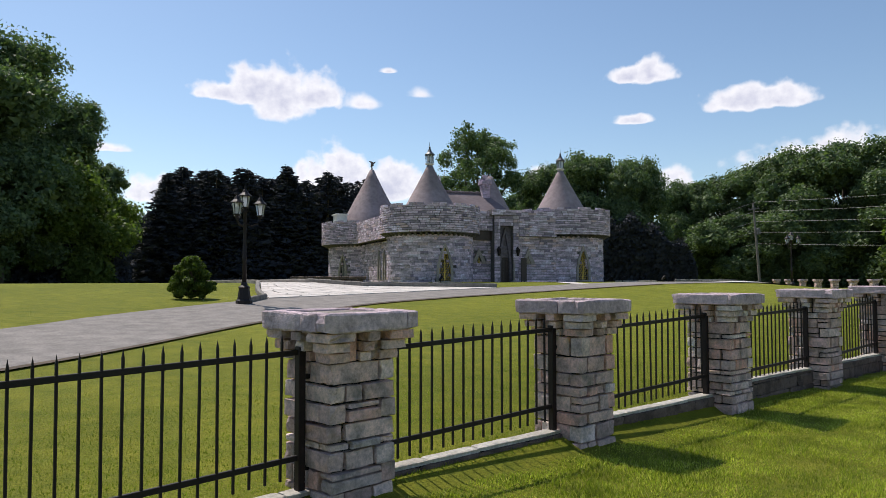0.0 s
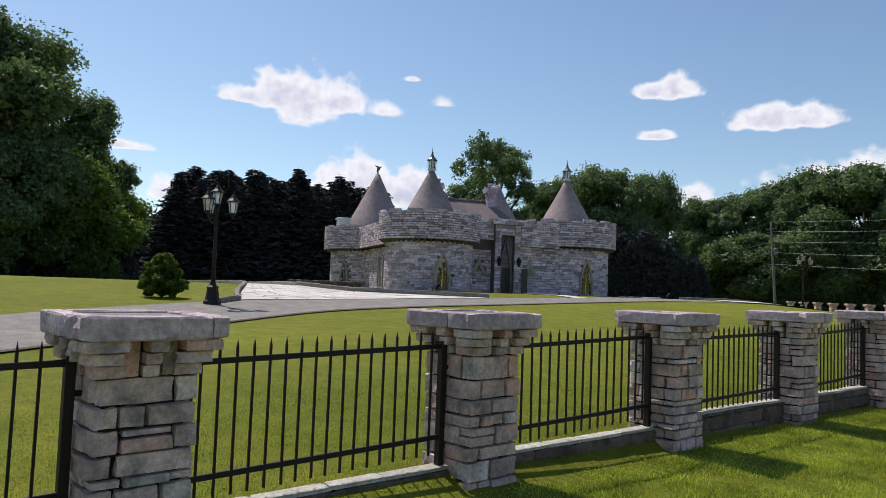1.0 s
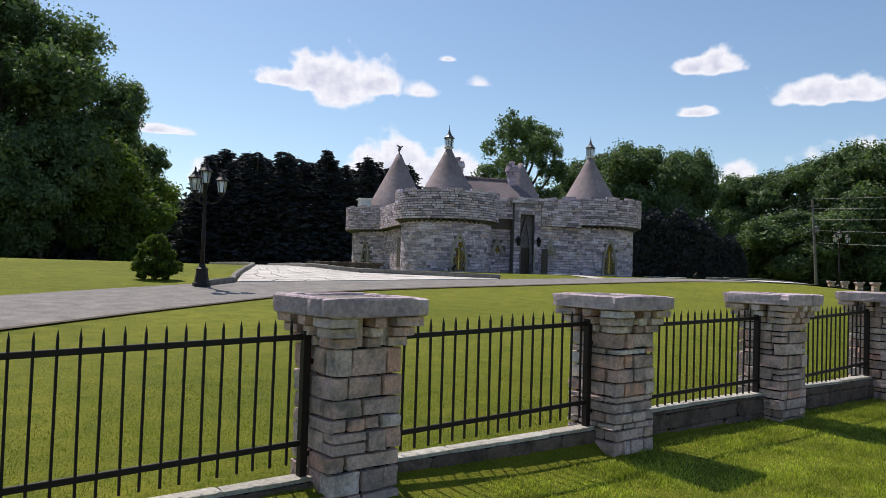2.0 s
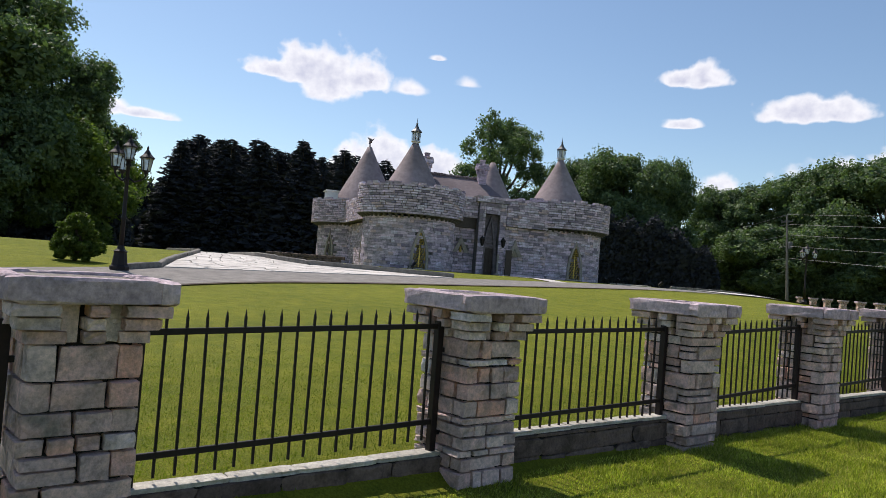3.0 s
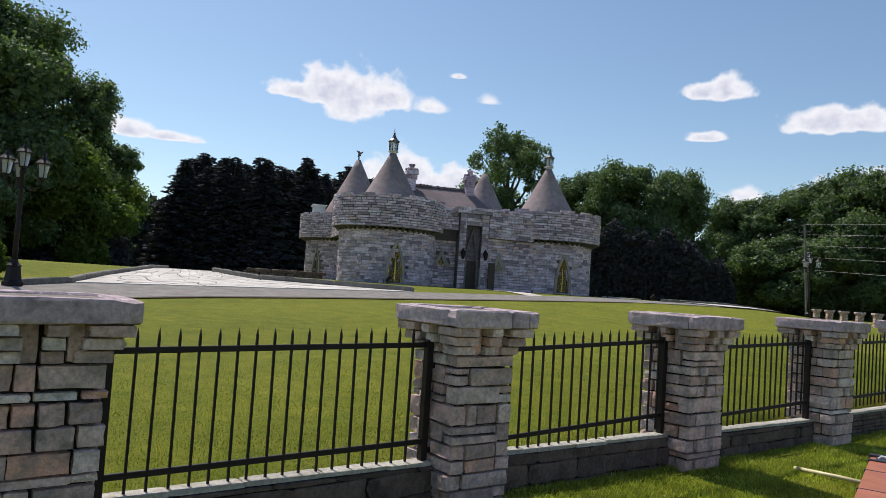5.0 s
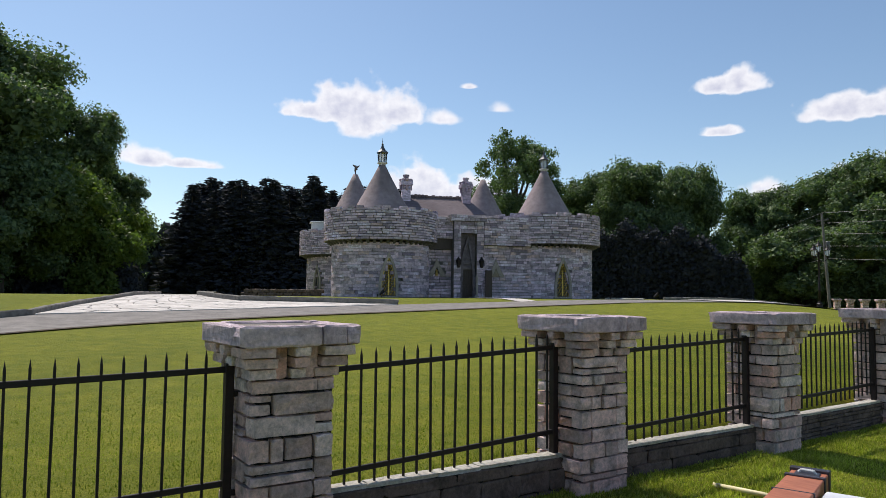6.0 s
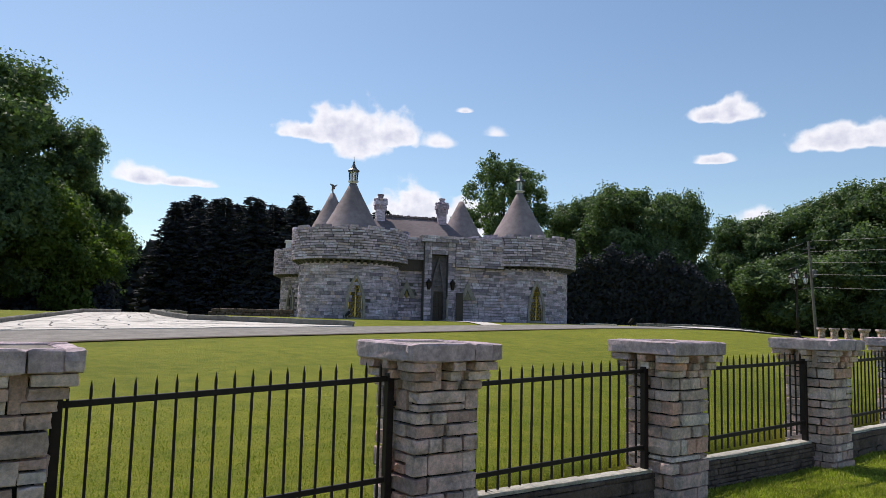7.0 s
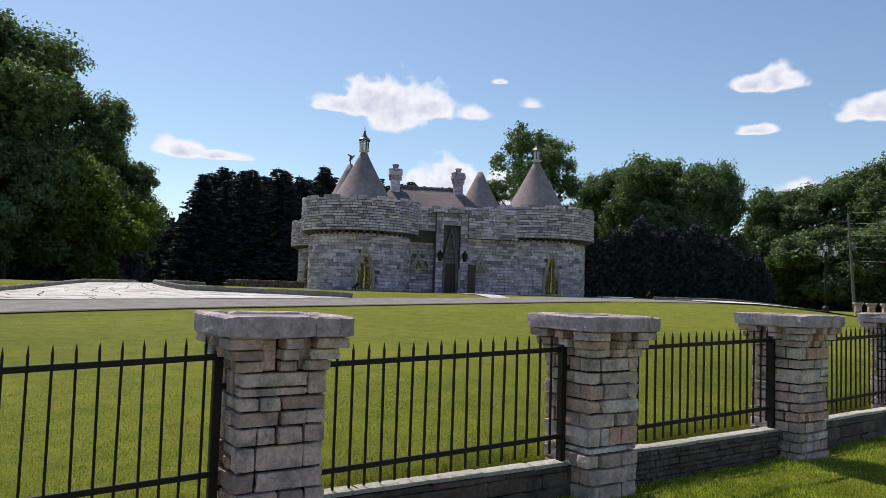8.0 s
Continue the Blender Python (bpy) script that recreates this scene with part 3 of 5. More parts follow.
def dwarf_wall(p, q, seed, rubble=False, lift=0.03):
    rnd = random.Random(seed)
    a, b = Vector(p[:2]), Vector(q[:2])
    way = (b - a).normalized()
    a2, b2 = a + way * (SHAFT - 0.01), b - way * (SHAFT - 0.01)
    long = (b2 - a2).length
    base = (p[2] + q[2]) / 2 - 1.335
    top, foot = base + 0.252 + lift, gz(-2.2, (a.y + b.y) / 2) - 0.10
    t = thing("dwarf_wall", Matrix.Translation((a2.x, a2.y, 0)) @ Matrix.Rotation(math.atan2(way.y, way.x), 4, "Z"), "low dark stone wall with a pale coping under the fence", "low wall", "low fence walls")
    part("core", box(bmesh.new(), 0, long, -0.045, 0.045, foot, top - 0.032), M_MORTAR, t)
    # coping stones along the top
    x = 0.0
    while x < long - 0.02:
        w = min(rnd.uniform(0.32, 0.62), long - x)
        if long - x - w < 0.15:
            w = long - x
        piece("coping_stone", rnd.choice(COPING_STONES), t, x + w / 2, rnd.uniform(-0.004, 0.004), top - 0.015 + rnd.uniform(-0.003, 0.003), w - 0.006, 0.112, 0.030)
        x += w
    hmin, hmax, wmin, wmax = (0.035, 0.06, 0.07, 0.16) if rubble else (0.10, 0.17, 0.26, 0.62)
    for side in (-1, 1):
        z = foot + 0.02
        while z < top - 0.055:
            h = min(rnd.uniform(hmin, hmax), top - 0.030 - z)
            x = 0.0
            while x < long - 0.03:
                w = min(rnd.uniform(wmin, wmax), long - x)
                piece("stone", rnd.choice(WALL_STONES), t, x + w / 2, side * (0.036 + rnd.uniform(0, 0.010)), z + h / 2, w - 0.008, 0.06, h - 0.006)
                x += w
            z += h


# panel: the first picket's distance from the pillar's middle, the pitch, and how far the rails stand off level at both ends
PICKETS = {0: (0.31, 0.1015, -0.03, 0.01), 1: (0.365, 0.1025, -0.035, 0.01), 2: (0.312, 0.1055, -0.035, 0.018), 3: (0.318, 0.106, -0.035, 0.0), 4: (0.337, 0.1045, -0.06, 0.02), 5: (0.307, 0.1055, -0.06, -0.004)}
for i in range(len(PILLARS) - 1):
    fence_panel(PILLARS[i], PILLARS[i + 1], 300 + i, *PICKETS.get(i, (0.31, 0.1045)))
    dwarf_wall(PILLARS[i], PILLARS[i + 1], 400 + i, i == 6, {0: 0.02, 1: 0.02, 3: 0.085, 4: 0.07}.get(i, 0.03))


# ---------------------------------------------------------------- the castle
A0, B0 = Vector((-29.05, 27.65)), Vector((-25.76, 35.52))
MID = (A0 + B0) / 2
BASE = 1.30
castle = thing("castle", Matrix(((U.x, -W.x, 0, MID.x), (U.y, -W.y, 0, MID.y), (0, 0, 1, BASE), (0, 0, 0, 1))),
               "small grey stone castle with round towers, cone roofs and gilded windows", "castle")
# castle space: x along the front, y back from it, z up from the foot; towers: x, y, wall radius, crown radius, cone radius, cone top
SPAN = (B0 - A0).length / 2
BX, BY = 0.85, 1.40
TOWERS = [(-SPAN, 0.0, 2.42, 2.82, 1.75, 6.72), (SPAN + BX, BY, 2.58, 3.02, 1.90, 7.12), (-SPAN + 0.36, 14.45, 3.22, 3.74, 2.58, 8.60), (SPAN + 0.25, 11.0, 3.05, 3.55, 2.4, 8.05)]
CROWN_LOW, CROWN_TOP = 2.62, 4.20
CASTLE_STONES = stone_set("brick", M_CASTLE, 6, 0.05, 0.06, 200, 0)
crnd = random.Random(77)
loose = []          # blocks past the ones that are pieces of their own: centre, turn, size
count = 0


def unit_block():
    bm = rough_stone(5, 0, 0.03, 0.06)
    bmesh.ops.triangulate(bm, faces=bm.faces)
    bm.verts.index_update()
    v = np.array([v.co[:] for v in bm.verts])
    f = np.array([[w.index for w in f.verts] for f in bm.faces])
    bm.free()
    return v, f


def lay(x, y, z, turn, sx, sy, sz, near):
    global count
    if near and count < 300:
        count += 1
        piece("brick", crnd.choice(CASTLE_STONES), near, x, y, z, sx, sy, sz, turn)
    else:
        loose.append((x, y, z, turn, sx, sy, sz))


def in_window(ang, z, holes):
    return any(abs((ang - a + math.pi) % math.tau - math.pi) < w * min(1.0, max(0.0, (top - z) / (top - low) * 1.6)) and low - 0.1 < z < top for a, w, low, top in holes)


def round_wall(name, cx, cy, r, low, high, course, holes, near, label, gap=0.009):
    bm = lathe(bmesh.new(), [(r - 0.05, low), (r - 0.05, high)], 48, (cx, cy))
    w = part(name, bm, M_CMORTAR_AND_SHADE, castle, label)
    n = round((high - low) / course)
    for c in range(n):
        z = low + (c + 0.5) * (high - low) / n
        ang = crnd.uniform(0, 0.3)
        end = ang + math.tau
        while ang < end - 0.02:
            step = min(crnd.choice((0.2, 0.27, 0.34, 0.42, 0.55, 0.7)) / r, end - ang)
            mid = ang + step / 2
            if not in_window(mid, z, holes):
                front = math.sin(mid) < -0.35
                lay(cx + (r - 0.02) * math.cos(mid), cy + (r - 0.02) * math.sin(mid), z, mid + math.pi / 2,
                    step * r - gap, 0.10 + crnd.uniform(0, 0.04), (high - low) / n - gap, w if near and front else None)
            ang += step
    return w


def cone(cx, cy, r, low, top, parent_label, tip=0.16):
    rings = [(r * 1.02, low), (r, low + 0.08)]
    for k in range(1, 9):
        f = k / 8
        rings.append((tip + (r - tip) * (1 - f) ** 1.06, low + 0.08 + (top - low - 0.08) * f))
    return part("cone_roof", lathe(bmesh.new(), rings, 40, (cx, cy)), M_ROOF, castle, parent_label, True)


def corbels(cx, cy, r, crown, z):
    n = round(math.tau * r / 0.30)
    for k in range(n):
        a = k * math.tau / n
        bm = bmesh.new()
        box(bm, -0.055, 0.055, -(crown - r) + 0.01, 0.0, -0.08, 0.10, 0.02)
        for v in bm.verts:
            if v.co.z < 0 and v.co.y < -0.15:
                v.co.y *= 0.45
        # mortar colour on these stones puts the overhang's shade into them
        part("corbel", bm, M_CMORTAR_AND_SHADE, castle, m=Matrix.Translation((cx + (r - 0.04) * math.cos(a), cy + (r - 0.04) * math.sin(a), z)) @ Matrix.Rotation(a + math.pi / 2, 4, "Z"))


def arch_outline(w, h, n=8):
    """A lancet, foot at 0: half the width w, height h; points from lower left over the top to lower right."""
    pts = [(-w, 0.0)]
    spring = h * 0.28
    for k in range(n + 1):
        f = k / n
        pts.append((-w * (1 - f ** 1.75), spring + (h - spring) * f))
    pts += [(-x, z) for x, z in pts[-2::-1]]
    return pts


def gable_outline(w, h, n=8):
    """A straight-sided pointed light, with as many corners as arch_outline."""
    pts = [(-w, 0.0)] + [(-w * (1 - k / n) ** 1.15, 0.02 + (h - 0.02) * k / n) for k in range(n + 1)]
    return pts + [(-x, z) for x, z in pts[-2::-1]]


def extrude_outline(bm, pts, y0, y1):
    a = [bm.verts.new((x, y0, z)) for x, z in pts]
    b = [bm.verts.new((x, y1, z)) for x, z in pts]
    bm.faces.new(a)
    bm.faces.new(b[::-1])
    for k in range(len(pts)):
        j = (k + 1) % len(pts)
        bm.faces.new((a[k], b[k], b[j], a[j]))
    return bm


def arch_ring(outer, inner, y0, y1):
    bm = bmesh.new()
    rows = [[bm.verts.new((x, y, z)) for x, z in pts] for pts, y in ((outer, y0), (inner, y0), (inner, y1), (outer, y1))]
    for a, b in zip(rows, rows[1:] + rows[:1]):
        for k in range(len(outer) - 1):
            bm.faces.new((a[k], a[k + 1], b[k + 1], b[k]))
    for e in (0, -1):
        bm.faces.new([r[e] for r in rows])
    return bm


def pointed_window(cx, cy, ang, r, low, w, h, gilded, label):
    """A window on the outward side of a round wall at angle ang; its parts hang on the castle."""
    m = Matrix.Translation((cx + r * math.cos(ang), cy + r * math.sin(ang), low)) @ Matrix.Rotation(ang + math.pi / 2, 4, "Z")
    win = part("window", arch_ring(arch_outline(w + 0.13, h + 0.22), [(x, z + 0.02) for x, z in arch_outline(w, h)], -0.10, 0.12), M_TRIM, castle, label, m=m)
    part("pane", extrude_outline(bmesh.new(), arch_outline(w * 0.98, h * 0.99), 0.06, 0.075), M_PANE, win, "dark leaded glass")
    part("sill", box(bmesh.new(), -w - 0.16, w + 0.16, -0.14, 0.1, -0.09, 0.0, 0.015), M_TRIM, win)
    if gilded:
        # an open gilded screen: stems, leaves and rosettes, before the glass
        part("screen_frame", arch_ring(arch_outline(w * 0.98, h * 0.99), arch_outline(w * 0.88, h * 0.94), 0.0, 0.045), M_GOLD, win, "gilded metal frame")
        row = 0
        for k in range(13):
            zc = h * (0.05 + 0.066 * k)
            f = max(0.0, (zc / h - 0.28) / 0.72)
            half = w * 0.84 * (1 - f ** 1.75)
            for x in ((-0.75, -0.25, 0.25, 0.75) if k % 2 else (-0.5, 0.0, 0.5)):
                if half > 0.05:
                    bm = bmesh.new()
                    tube(bm, [(x * half - 0.06, 0.025, zc - 0.045), (x * half, 0.0, zc + 0.01), (x * half + 0.05, 0.02, zc + 0.06)], [0.012, 0.038, 0.012], 6)
                    part("gilt_leaf", bm, M_GOLD, win)
        part("stem", tube(bmesh.new(), [(0, 0.02, 0.05), (0.015, 0.0, h * 0.4), (0, 0.02, h * 0.86)], [0.05, 0.035, 0.02], 6), M_GOLD, win, "gilded stem")
    else:
        for x in (-w * 0.34, w * 0.34):
            part("glazing_bar", box(bmesh.new(), x - 0.012, x + 0.012, 0.03, 0.06, 0.02, h * 0.72), M_TRIM, win)
    return win


front = -math.pi / 2
HOLES = {0: [(front, 0.155, 0.1, 2.1)], 1: [(front, 0.155, 0.1, 2.1)], 2: [(front - 0.95, 0.13, 0.1, 2.1)], 3: []}
for i, (cx, cy, r, rc, rk, top) in enumerate(TOWERS):
    near = i < 2
    CROWN_TOP = (4.20, 4.36, 4.32, 4.20)[i]
    CROWN_LOW = 2.74 if i == 1 else 2.62
    round_wall("tower_wall", cx, cy, r, -0.15, CROWN_LOW, 0.150, HOLES[i], near, "coursed grey stone drum")
    round_wall("crown_wall", cx, cy, rc, CROWN_LOW + 0.10, CROWN_TOP, 0.125, [], near, "overhanging stone parapet", 0.026)
    part("deck", lathe(bmesh.new(), [(rc - 0.06, CROWN_TOP - 0.55), (rc - 0.06, CROWN_TOP - 0.5)], 32, (cx, cy)), M_ROOF_DARK, castle)
    corbels(cx, cy, r, rc, CROWN_LOW)
    # soffit darkened with the mortar colour, as shade below the parapet
    part("soffit", lathe(bmesh.new(), [(r - 0.06, CROWN_LOW + 0.085), (rc - 0.02, CROWN_LOW + 0.085), (rc - 0.02, CROWN_LOW + 0.12), (r - 0.06, CROWN_LOW + 0.12)], 48, (cx, cy), cap=False), M_CMORTAR_AND_SHADE, castle)
    # low uneven merlons along the rim
    n = round(math.tau * rc / 0.42)
    for k in range(n):
        if k % 3 != 2:
            a = k * math.tau / n
            loose.append((cx + (rc - 0.03) * math.cos(a), cy + (rc - 0.03) * math.sin(a), CROWN_TOP + 0.045, a + math.pi / 2, 0.36, 0.16, 0.09 + 0.03 * crnd.random()))
    cone(cx, cy, rk * 1.0, CROWN_TOP - 0.5, top, "smooth buff-grey rendered cone roof")
CROWN_LOW, CROWN_TOP = 2.62, 4.20
pointed_window(-SPAN, 0, front, 2.42, 0.06, 0.34, 1.86, True, "pointed window with stone surround and gilded screen")
pointed_window(SPAN + BX, BY, front, 2.58, 0.10, 0.34, 1.86, True, "pointed window with stone surround and gilded screen")
pointed_window(-SPAN + 0.36, 14.45, front - 0.95, 3.22, 0.12, 0.28, 1.75, False, "pointed window with dark glass")


def finial_lantern(cx, cy, z):
    t = part("lantern", lathe(bmesh.new(), [(0.13, 0.0), (0.20, 0.10), (0.27, 0.13), (0.27, 0.17), (0.22, 0.19)], 8, turn=math.pi / 8), M_WHITE, castle, "white roof lantern with a spired cap", m=Matrix.Translation((cx, cy, z)))
    part("glass", lathe(bmesh.new(), [(0.17, 0.19), (0.20, 0.66)], 8, turn=math.pi / 8), M_GLASS, t, "pale glass")
    for k in range(8):
        a = math.pi / 8 + k * math.tau / 8
        part("bar", tube(bmesh.new(), [(0.21 * math.cos(a), 0.21 * math.sin(a), 0.18), (0.24 * math.cos(a), 0.24 * math.sin(a), 0.68)], [0.018, 0.018], 5), M_LEAD, t)
    part("spire", lathe(bmesh.new(), [(0.30, 0.66), (0.30, 0.70), (0.16, 0.83), (0.10, 0.93), (0.045, 1.08), (0.06, 1.13), (0.02, 1.18), (0.008, 1.42)], 8, turn=math.pi / 8), M_LEAD, t)
    return t


finial_lantern(-SPAN, 0, 6.66)
finial_lantern(SPAN + BX, BY, 7.06)
for k, (cx, cy) in enumerate(((TOWERS[2][0], TOWERS[2][1]),)):
    bm = bmesh.new()
    tube(bm, [(0, 0, 0), (0, 0, 0.30)], [0.05, 0.03], 6)
    tube(bm, [(-0.05, 0, 0.24), (0.02, 0, 0.36), (0.0, 0, 0.50), (-0.16, 0, 0.58)], [0.05, 0.10, 0.07, 0.02], 6)
    tube(bm, [(0.02, 0, 0.40), (0.16, 0, 0.52), (0.22, 0, 0.56)], [0.06, 0.04, 0.01], 6)
    part("finial", bm, M_ROOF_DARK, castle, "small bird-shaped finial", m=Matrix.Translation((cx, cy, 8.5)) @ Matrix.Scale(1.35, 4))


def straight_wall(name, x0, y0, x1, y1, low, high, thick, course, holes=(), near=False, label=""):
    way = Vector((x1 - x0, y1 - y0))
    long = way.length
    turn = math.atan2(way.y, way.x)
    m = Matrix.Translation((x0, y0, 0)) @ Matrix.Rotation(turn, 4, "Z")
    w = part(name, box(bmesh.new(), 0, long, 0.05, thick, low, high), M_CMORTAR_AND_SHADE, castle, label, m=m)
    n = max(1, round((high - low) / course))
    for c in range(n):
        z = low + (c + 0.5) * (high - low) / n
        x = 0.0
        while x < long - 0.02:
            s = min(crnd.choice((0.2, 0.27, 0.34, 0.42, 0.55, 0.7)), long - x)
            if not any(a < x + s / 2 < b and l < z < h for a, b, l, h in holes):
                q = m @ Vector((x + s / 2, 0.03, z))
                lay(q.x, q.y, q.z, turn, s - 0.02, 0.10 + crnd.uniform(0, 0.03), (high - low) / n - 0.018, None)
            x += s
    return w


# link walls beside the doorway, with small pointed lights
PORTAL = -1.15
for s in (-1, 1):
    if s > 0:
        straight_wall("link_wall", 0.72, PORTAL + 0.15, 3.7, -0.66, -0.15, CROWN_LOW + 0.06, 0.5, 0.150, label="coursed stone wall beside the door")
        straight_wall("link_parapet", 0.80, PORTAL - 0.12, 3.4, -1.02, CROWN_LOW + 0.06, CROWN_TOP - 0.02, 0.6, 0.125, label="overhanging stone parapet beside the entrance")
        m = Matrix.Translation((1.53, PORTAL + 0.22, 1.08))
        win = part("window", arch_ring(gable_outline(0.46, 0.92), gable_outline(0.20, 0.50), -0.07, 0.1), M_TRIM, castle, "small pointed window", m=m)
        part("pane", extrude_outline(bmesh.new(), gable_outline(0.20, 0.50), -0.05, -0.035), M_PANE, win)
        continue
    a, b = -2.35, -0.72
    straight_wall("link_wall", a, PORTAL + 0.45, b, PORTAL + 0.45, -0.15, CROWN_LOW - 0.2, 0.5, 0.150, [((b - a) / 2 - 0.2, (b - a) / 2 + 0.2, 1.15, 1.75)], label="coursed stone wall beside the door")
    straight_wall("link_parapet", a, PORTAL + 0.15, b, PORTAL + 0.15, CROWN_LOW + 0.35, CROWN_TOP - 0.12, 0.6, 0.145, label="stone parapet over the entrance")
    # dark box put in for the shade under the set-back parapet
    part("lintel_shade_beam", box(bmesh.new(), a, b, PORTAL + 0.25, PORTAL + 0.9, CROWN_LOW - 0.2, CROWN_LOW + 0.37), M_DOOR, castle)
    m = Matrix.Translation((s * 1.53, PORTAL + 0.42, 1.08))
    win = part("window", arch_ring(gable_outline(0.46, 0.92), gable_outline(0.20, 0.50), -0.07, 0.1), M_TRIM, castle, "small pointed window", m=m)
    part("pane", extrude_outline(bmesh.new(), gable_outline(0.20, 0.50), 0.03, 0.045), M_PANE, win)
    part("figure", lathe(bmesh.new(), [(0.07, 0.02), (0.09, 0.12), (0.05, 0.22), (0.06, 0.28), (0.02, 0.34)], 8), M_GOLD, win, "small gilded ornament")
# portal: two jambs, a head with a tall dark doorway in it
for s in (-1, 1):
    x0, x1 = (-0.78, -0.42) if s < 0 else (0.42, 0.78)
    straight_wall("portal_jamb", x0, PORTAL - 0.12, x1, PORTAL - 0.12, -0.15, CROWN_TOP - 0.35, 0.6, 0.2, label="projecting stone jamb")
straight_wall("portal_head", -0.42, PORTAL - 0.10, 0.42, PORTAL - 0.10, 3.25, CROWN_TOP - 0.35, 0.6, 0.2, label="stone head over the doorway")
straight_wall("portal_cornice", -0.95, PORTAL - 0.22, 0.95, PORTAL - 0.22, CROWN_TOP - 0.35, CROWN_TOP - 0.02, 0.7, 0.16, label="stone cornice")
m = Matrix.Translation((0, PORTAL + 0.05, 0))
portal = part("door", box(bmesh.new(), -0.40, 0.40, 0.18, 0.24, -0.1, 1.42), M_DOOR, castle, "dark double door under a stone arch", m=m)
for s in (-1, 1):
    for z0, z1 in ((0.12, 0.62), (0.70, 1.32)):
        part("door_panel", box(bmesh.new(), s * 0.20 - 0.14, s * 0.20 + 0.14, 0.15, 0.178, z0, z1, 0.012), M_DOOR, portal)
part("door_head", box(bmesh.new(), -0.42, 0.42, 0.16, 0.30, 1.424, 3.24), M_TYMPANUM, portal, "dark weathered stone over the door")
for k in range(3):
    part("head_course", box(bmesh.new(), -0.40, 0.40, 0.10, 0.158, 1.44 + 0.24 * k, 1.60 + 0.24 * k, 0.02), M_TYMPANUM, portal)
part("door_arch", arch_ring(arch_outline(0.42, 3.15), arch_outline(0.27, 2.85), 0.02, 0.155), M_TYMPANUM, portal, "moulded pointed stone arch")
part("door_leaf", box(bmesh.new(), 0.80, 1.16, -0.42, -0.36, -0.08, 1.40, 0.01), M_DOOR, portal, "dark leaf standing open")
part("door_column", lathe(bmesh.new(), [(0.12, -0.1), (0.12, 0.08), (0.06, 0.14), (0.05, 0.7), (0.07, 1.0), (0.03, 1.16)], 10, (0.36, -0.40)), M_TRIM, portal, "small pale stone post")
for s in (-1, 1):
    lamp = part("wall_lamp", tube(bmesh.new(), [(0, 0, 1.95), (0, -0.2, 2.02), (0, -0.22, 1.9)], [0.03, 0.03, 0.03], 6), M_IRON, castle, "black wall lantern", m=Matrix.Translation((s * 0.6, PORTAL - 0.15, 0)))
    part("lantern_body", lathe(bmesh.new(), [(0.07, 1.5), (0.14, 1.82), (0.16, 1.86), (0.05, 1.98), (0.01, 2.06)], 6, (0, -0.22)), M_IRON, lamp)
# side walls between front and back towers, with tall slits; back wall
for s in (-1, 1):
    x = s * (SPAN + 1.15)
    pts = (x, 13.0, x, 0.6) if s < 0 else (x, 0.6, x, 10.2)
    straight_wall("side_wall", *pts, -0.15, CROWN_LOW, 0.5, 0.155, label="coursed stone side wall")
    x = s * (SPAN + 1.6)
    pts = (x, 13.0, x, 0.6) if s < 0 else (x, 0.6, x, 10.2)
    straight_wall("side_parapet", *pts, CROWN_LOW + 0.10, CROWN_TOP, 0.6, 0.15, label="overhanging stone parapet")
    for k in range(3):
        y = 4.0 + 1.25 * k
        m = Matrix.Translation((s * (SPAN + 1.15), y, 0.12)) @ Matrix.Rotation(s * math.pi / 2, 4, "Z")
        win = part("window", arch_ring(arch_outline(0.30, 1.95), arch_outline(0.2, 1.8), -0.12, 0.1), M_TRIM, castle, "tall pointed side window", m=m)
        part("pane", extrude_outline(bmesh.new(), arch_outline(0.2, 1.8), -0.03, -0.015), M_PANE, win)
straight_wall("back_wall", SPAN, 15.5, -SPAN, 15.5, -0.15, CROWN_TOP, 0.5, 0.3, label="stone back wall")
part("flat_roof", box(bmesh.new(), -SPAN - 1.2, SPAN + 1.2, PORTAL + 0.9, 15.4, CROWN_TOP - 0.65, CROWN_TOP - 0.55), M_ROOF_DARK, castle)
# hipped hall roof with its two chimneys
bm = bmesh.new()
low = [bm.verts.new(v) for v in ((-4.0, 2.6, 3.7), (4.0, 2.6, 3.7), (4.0, 10.2, 3.7), (-4.0, 10.2, 3.7))]
mid = [bm.verts.new(v) for v in ((-2.9, 4.4, 4.75), (2.9, 4.4, 4.75), (2.9, 8.4, 4.75), (-2.9, 8.4, 4.75))]
rid = [bm.verts.new(v) for v in ((-2.0, 6.3, 6.08), (2.0, 6.3, 6.08))]
for k in range(4):
    bm.faces.new((low[k], low[(k + 1) % 4], mid[(k + 1) % 4], mid[k]))
bm.faces.new((mid[0], mid[1], rid[1], rid[0]))
bm.faces.new((mid[2], mid[3], rid[0], rid[1]))
bm.faces.new((mid[1], mid[2], rid[1]))
bm.faces.new((mid[3], mid[0], rid[0]))
part("hall_roof", bm, M_ROOF_DARK, castle, "grey-brown shingled hip roof")
for k in range(16):
    x = -1.75 + 3.5 * (k + 0.5) / 16
    part("ridge_tile", box(bmesh.new(), x - 0.10, x + 0.10, 6.15, 6.45, 6.0, 6.13 + 0.07 * crnd.random(), 0.03), M_ROOF_DARK, castle)
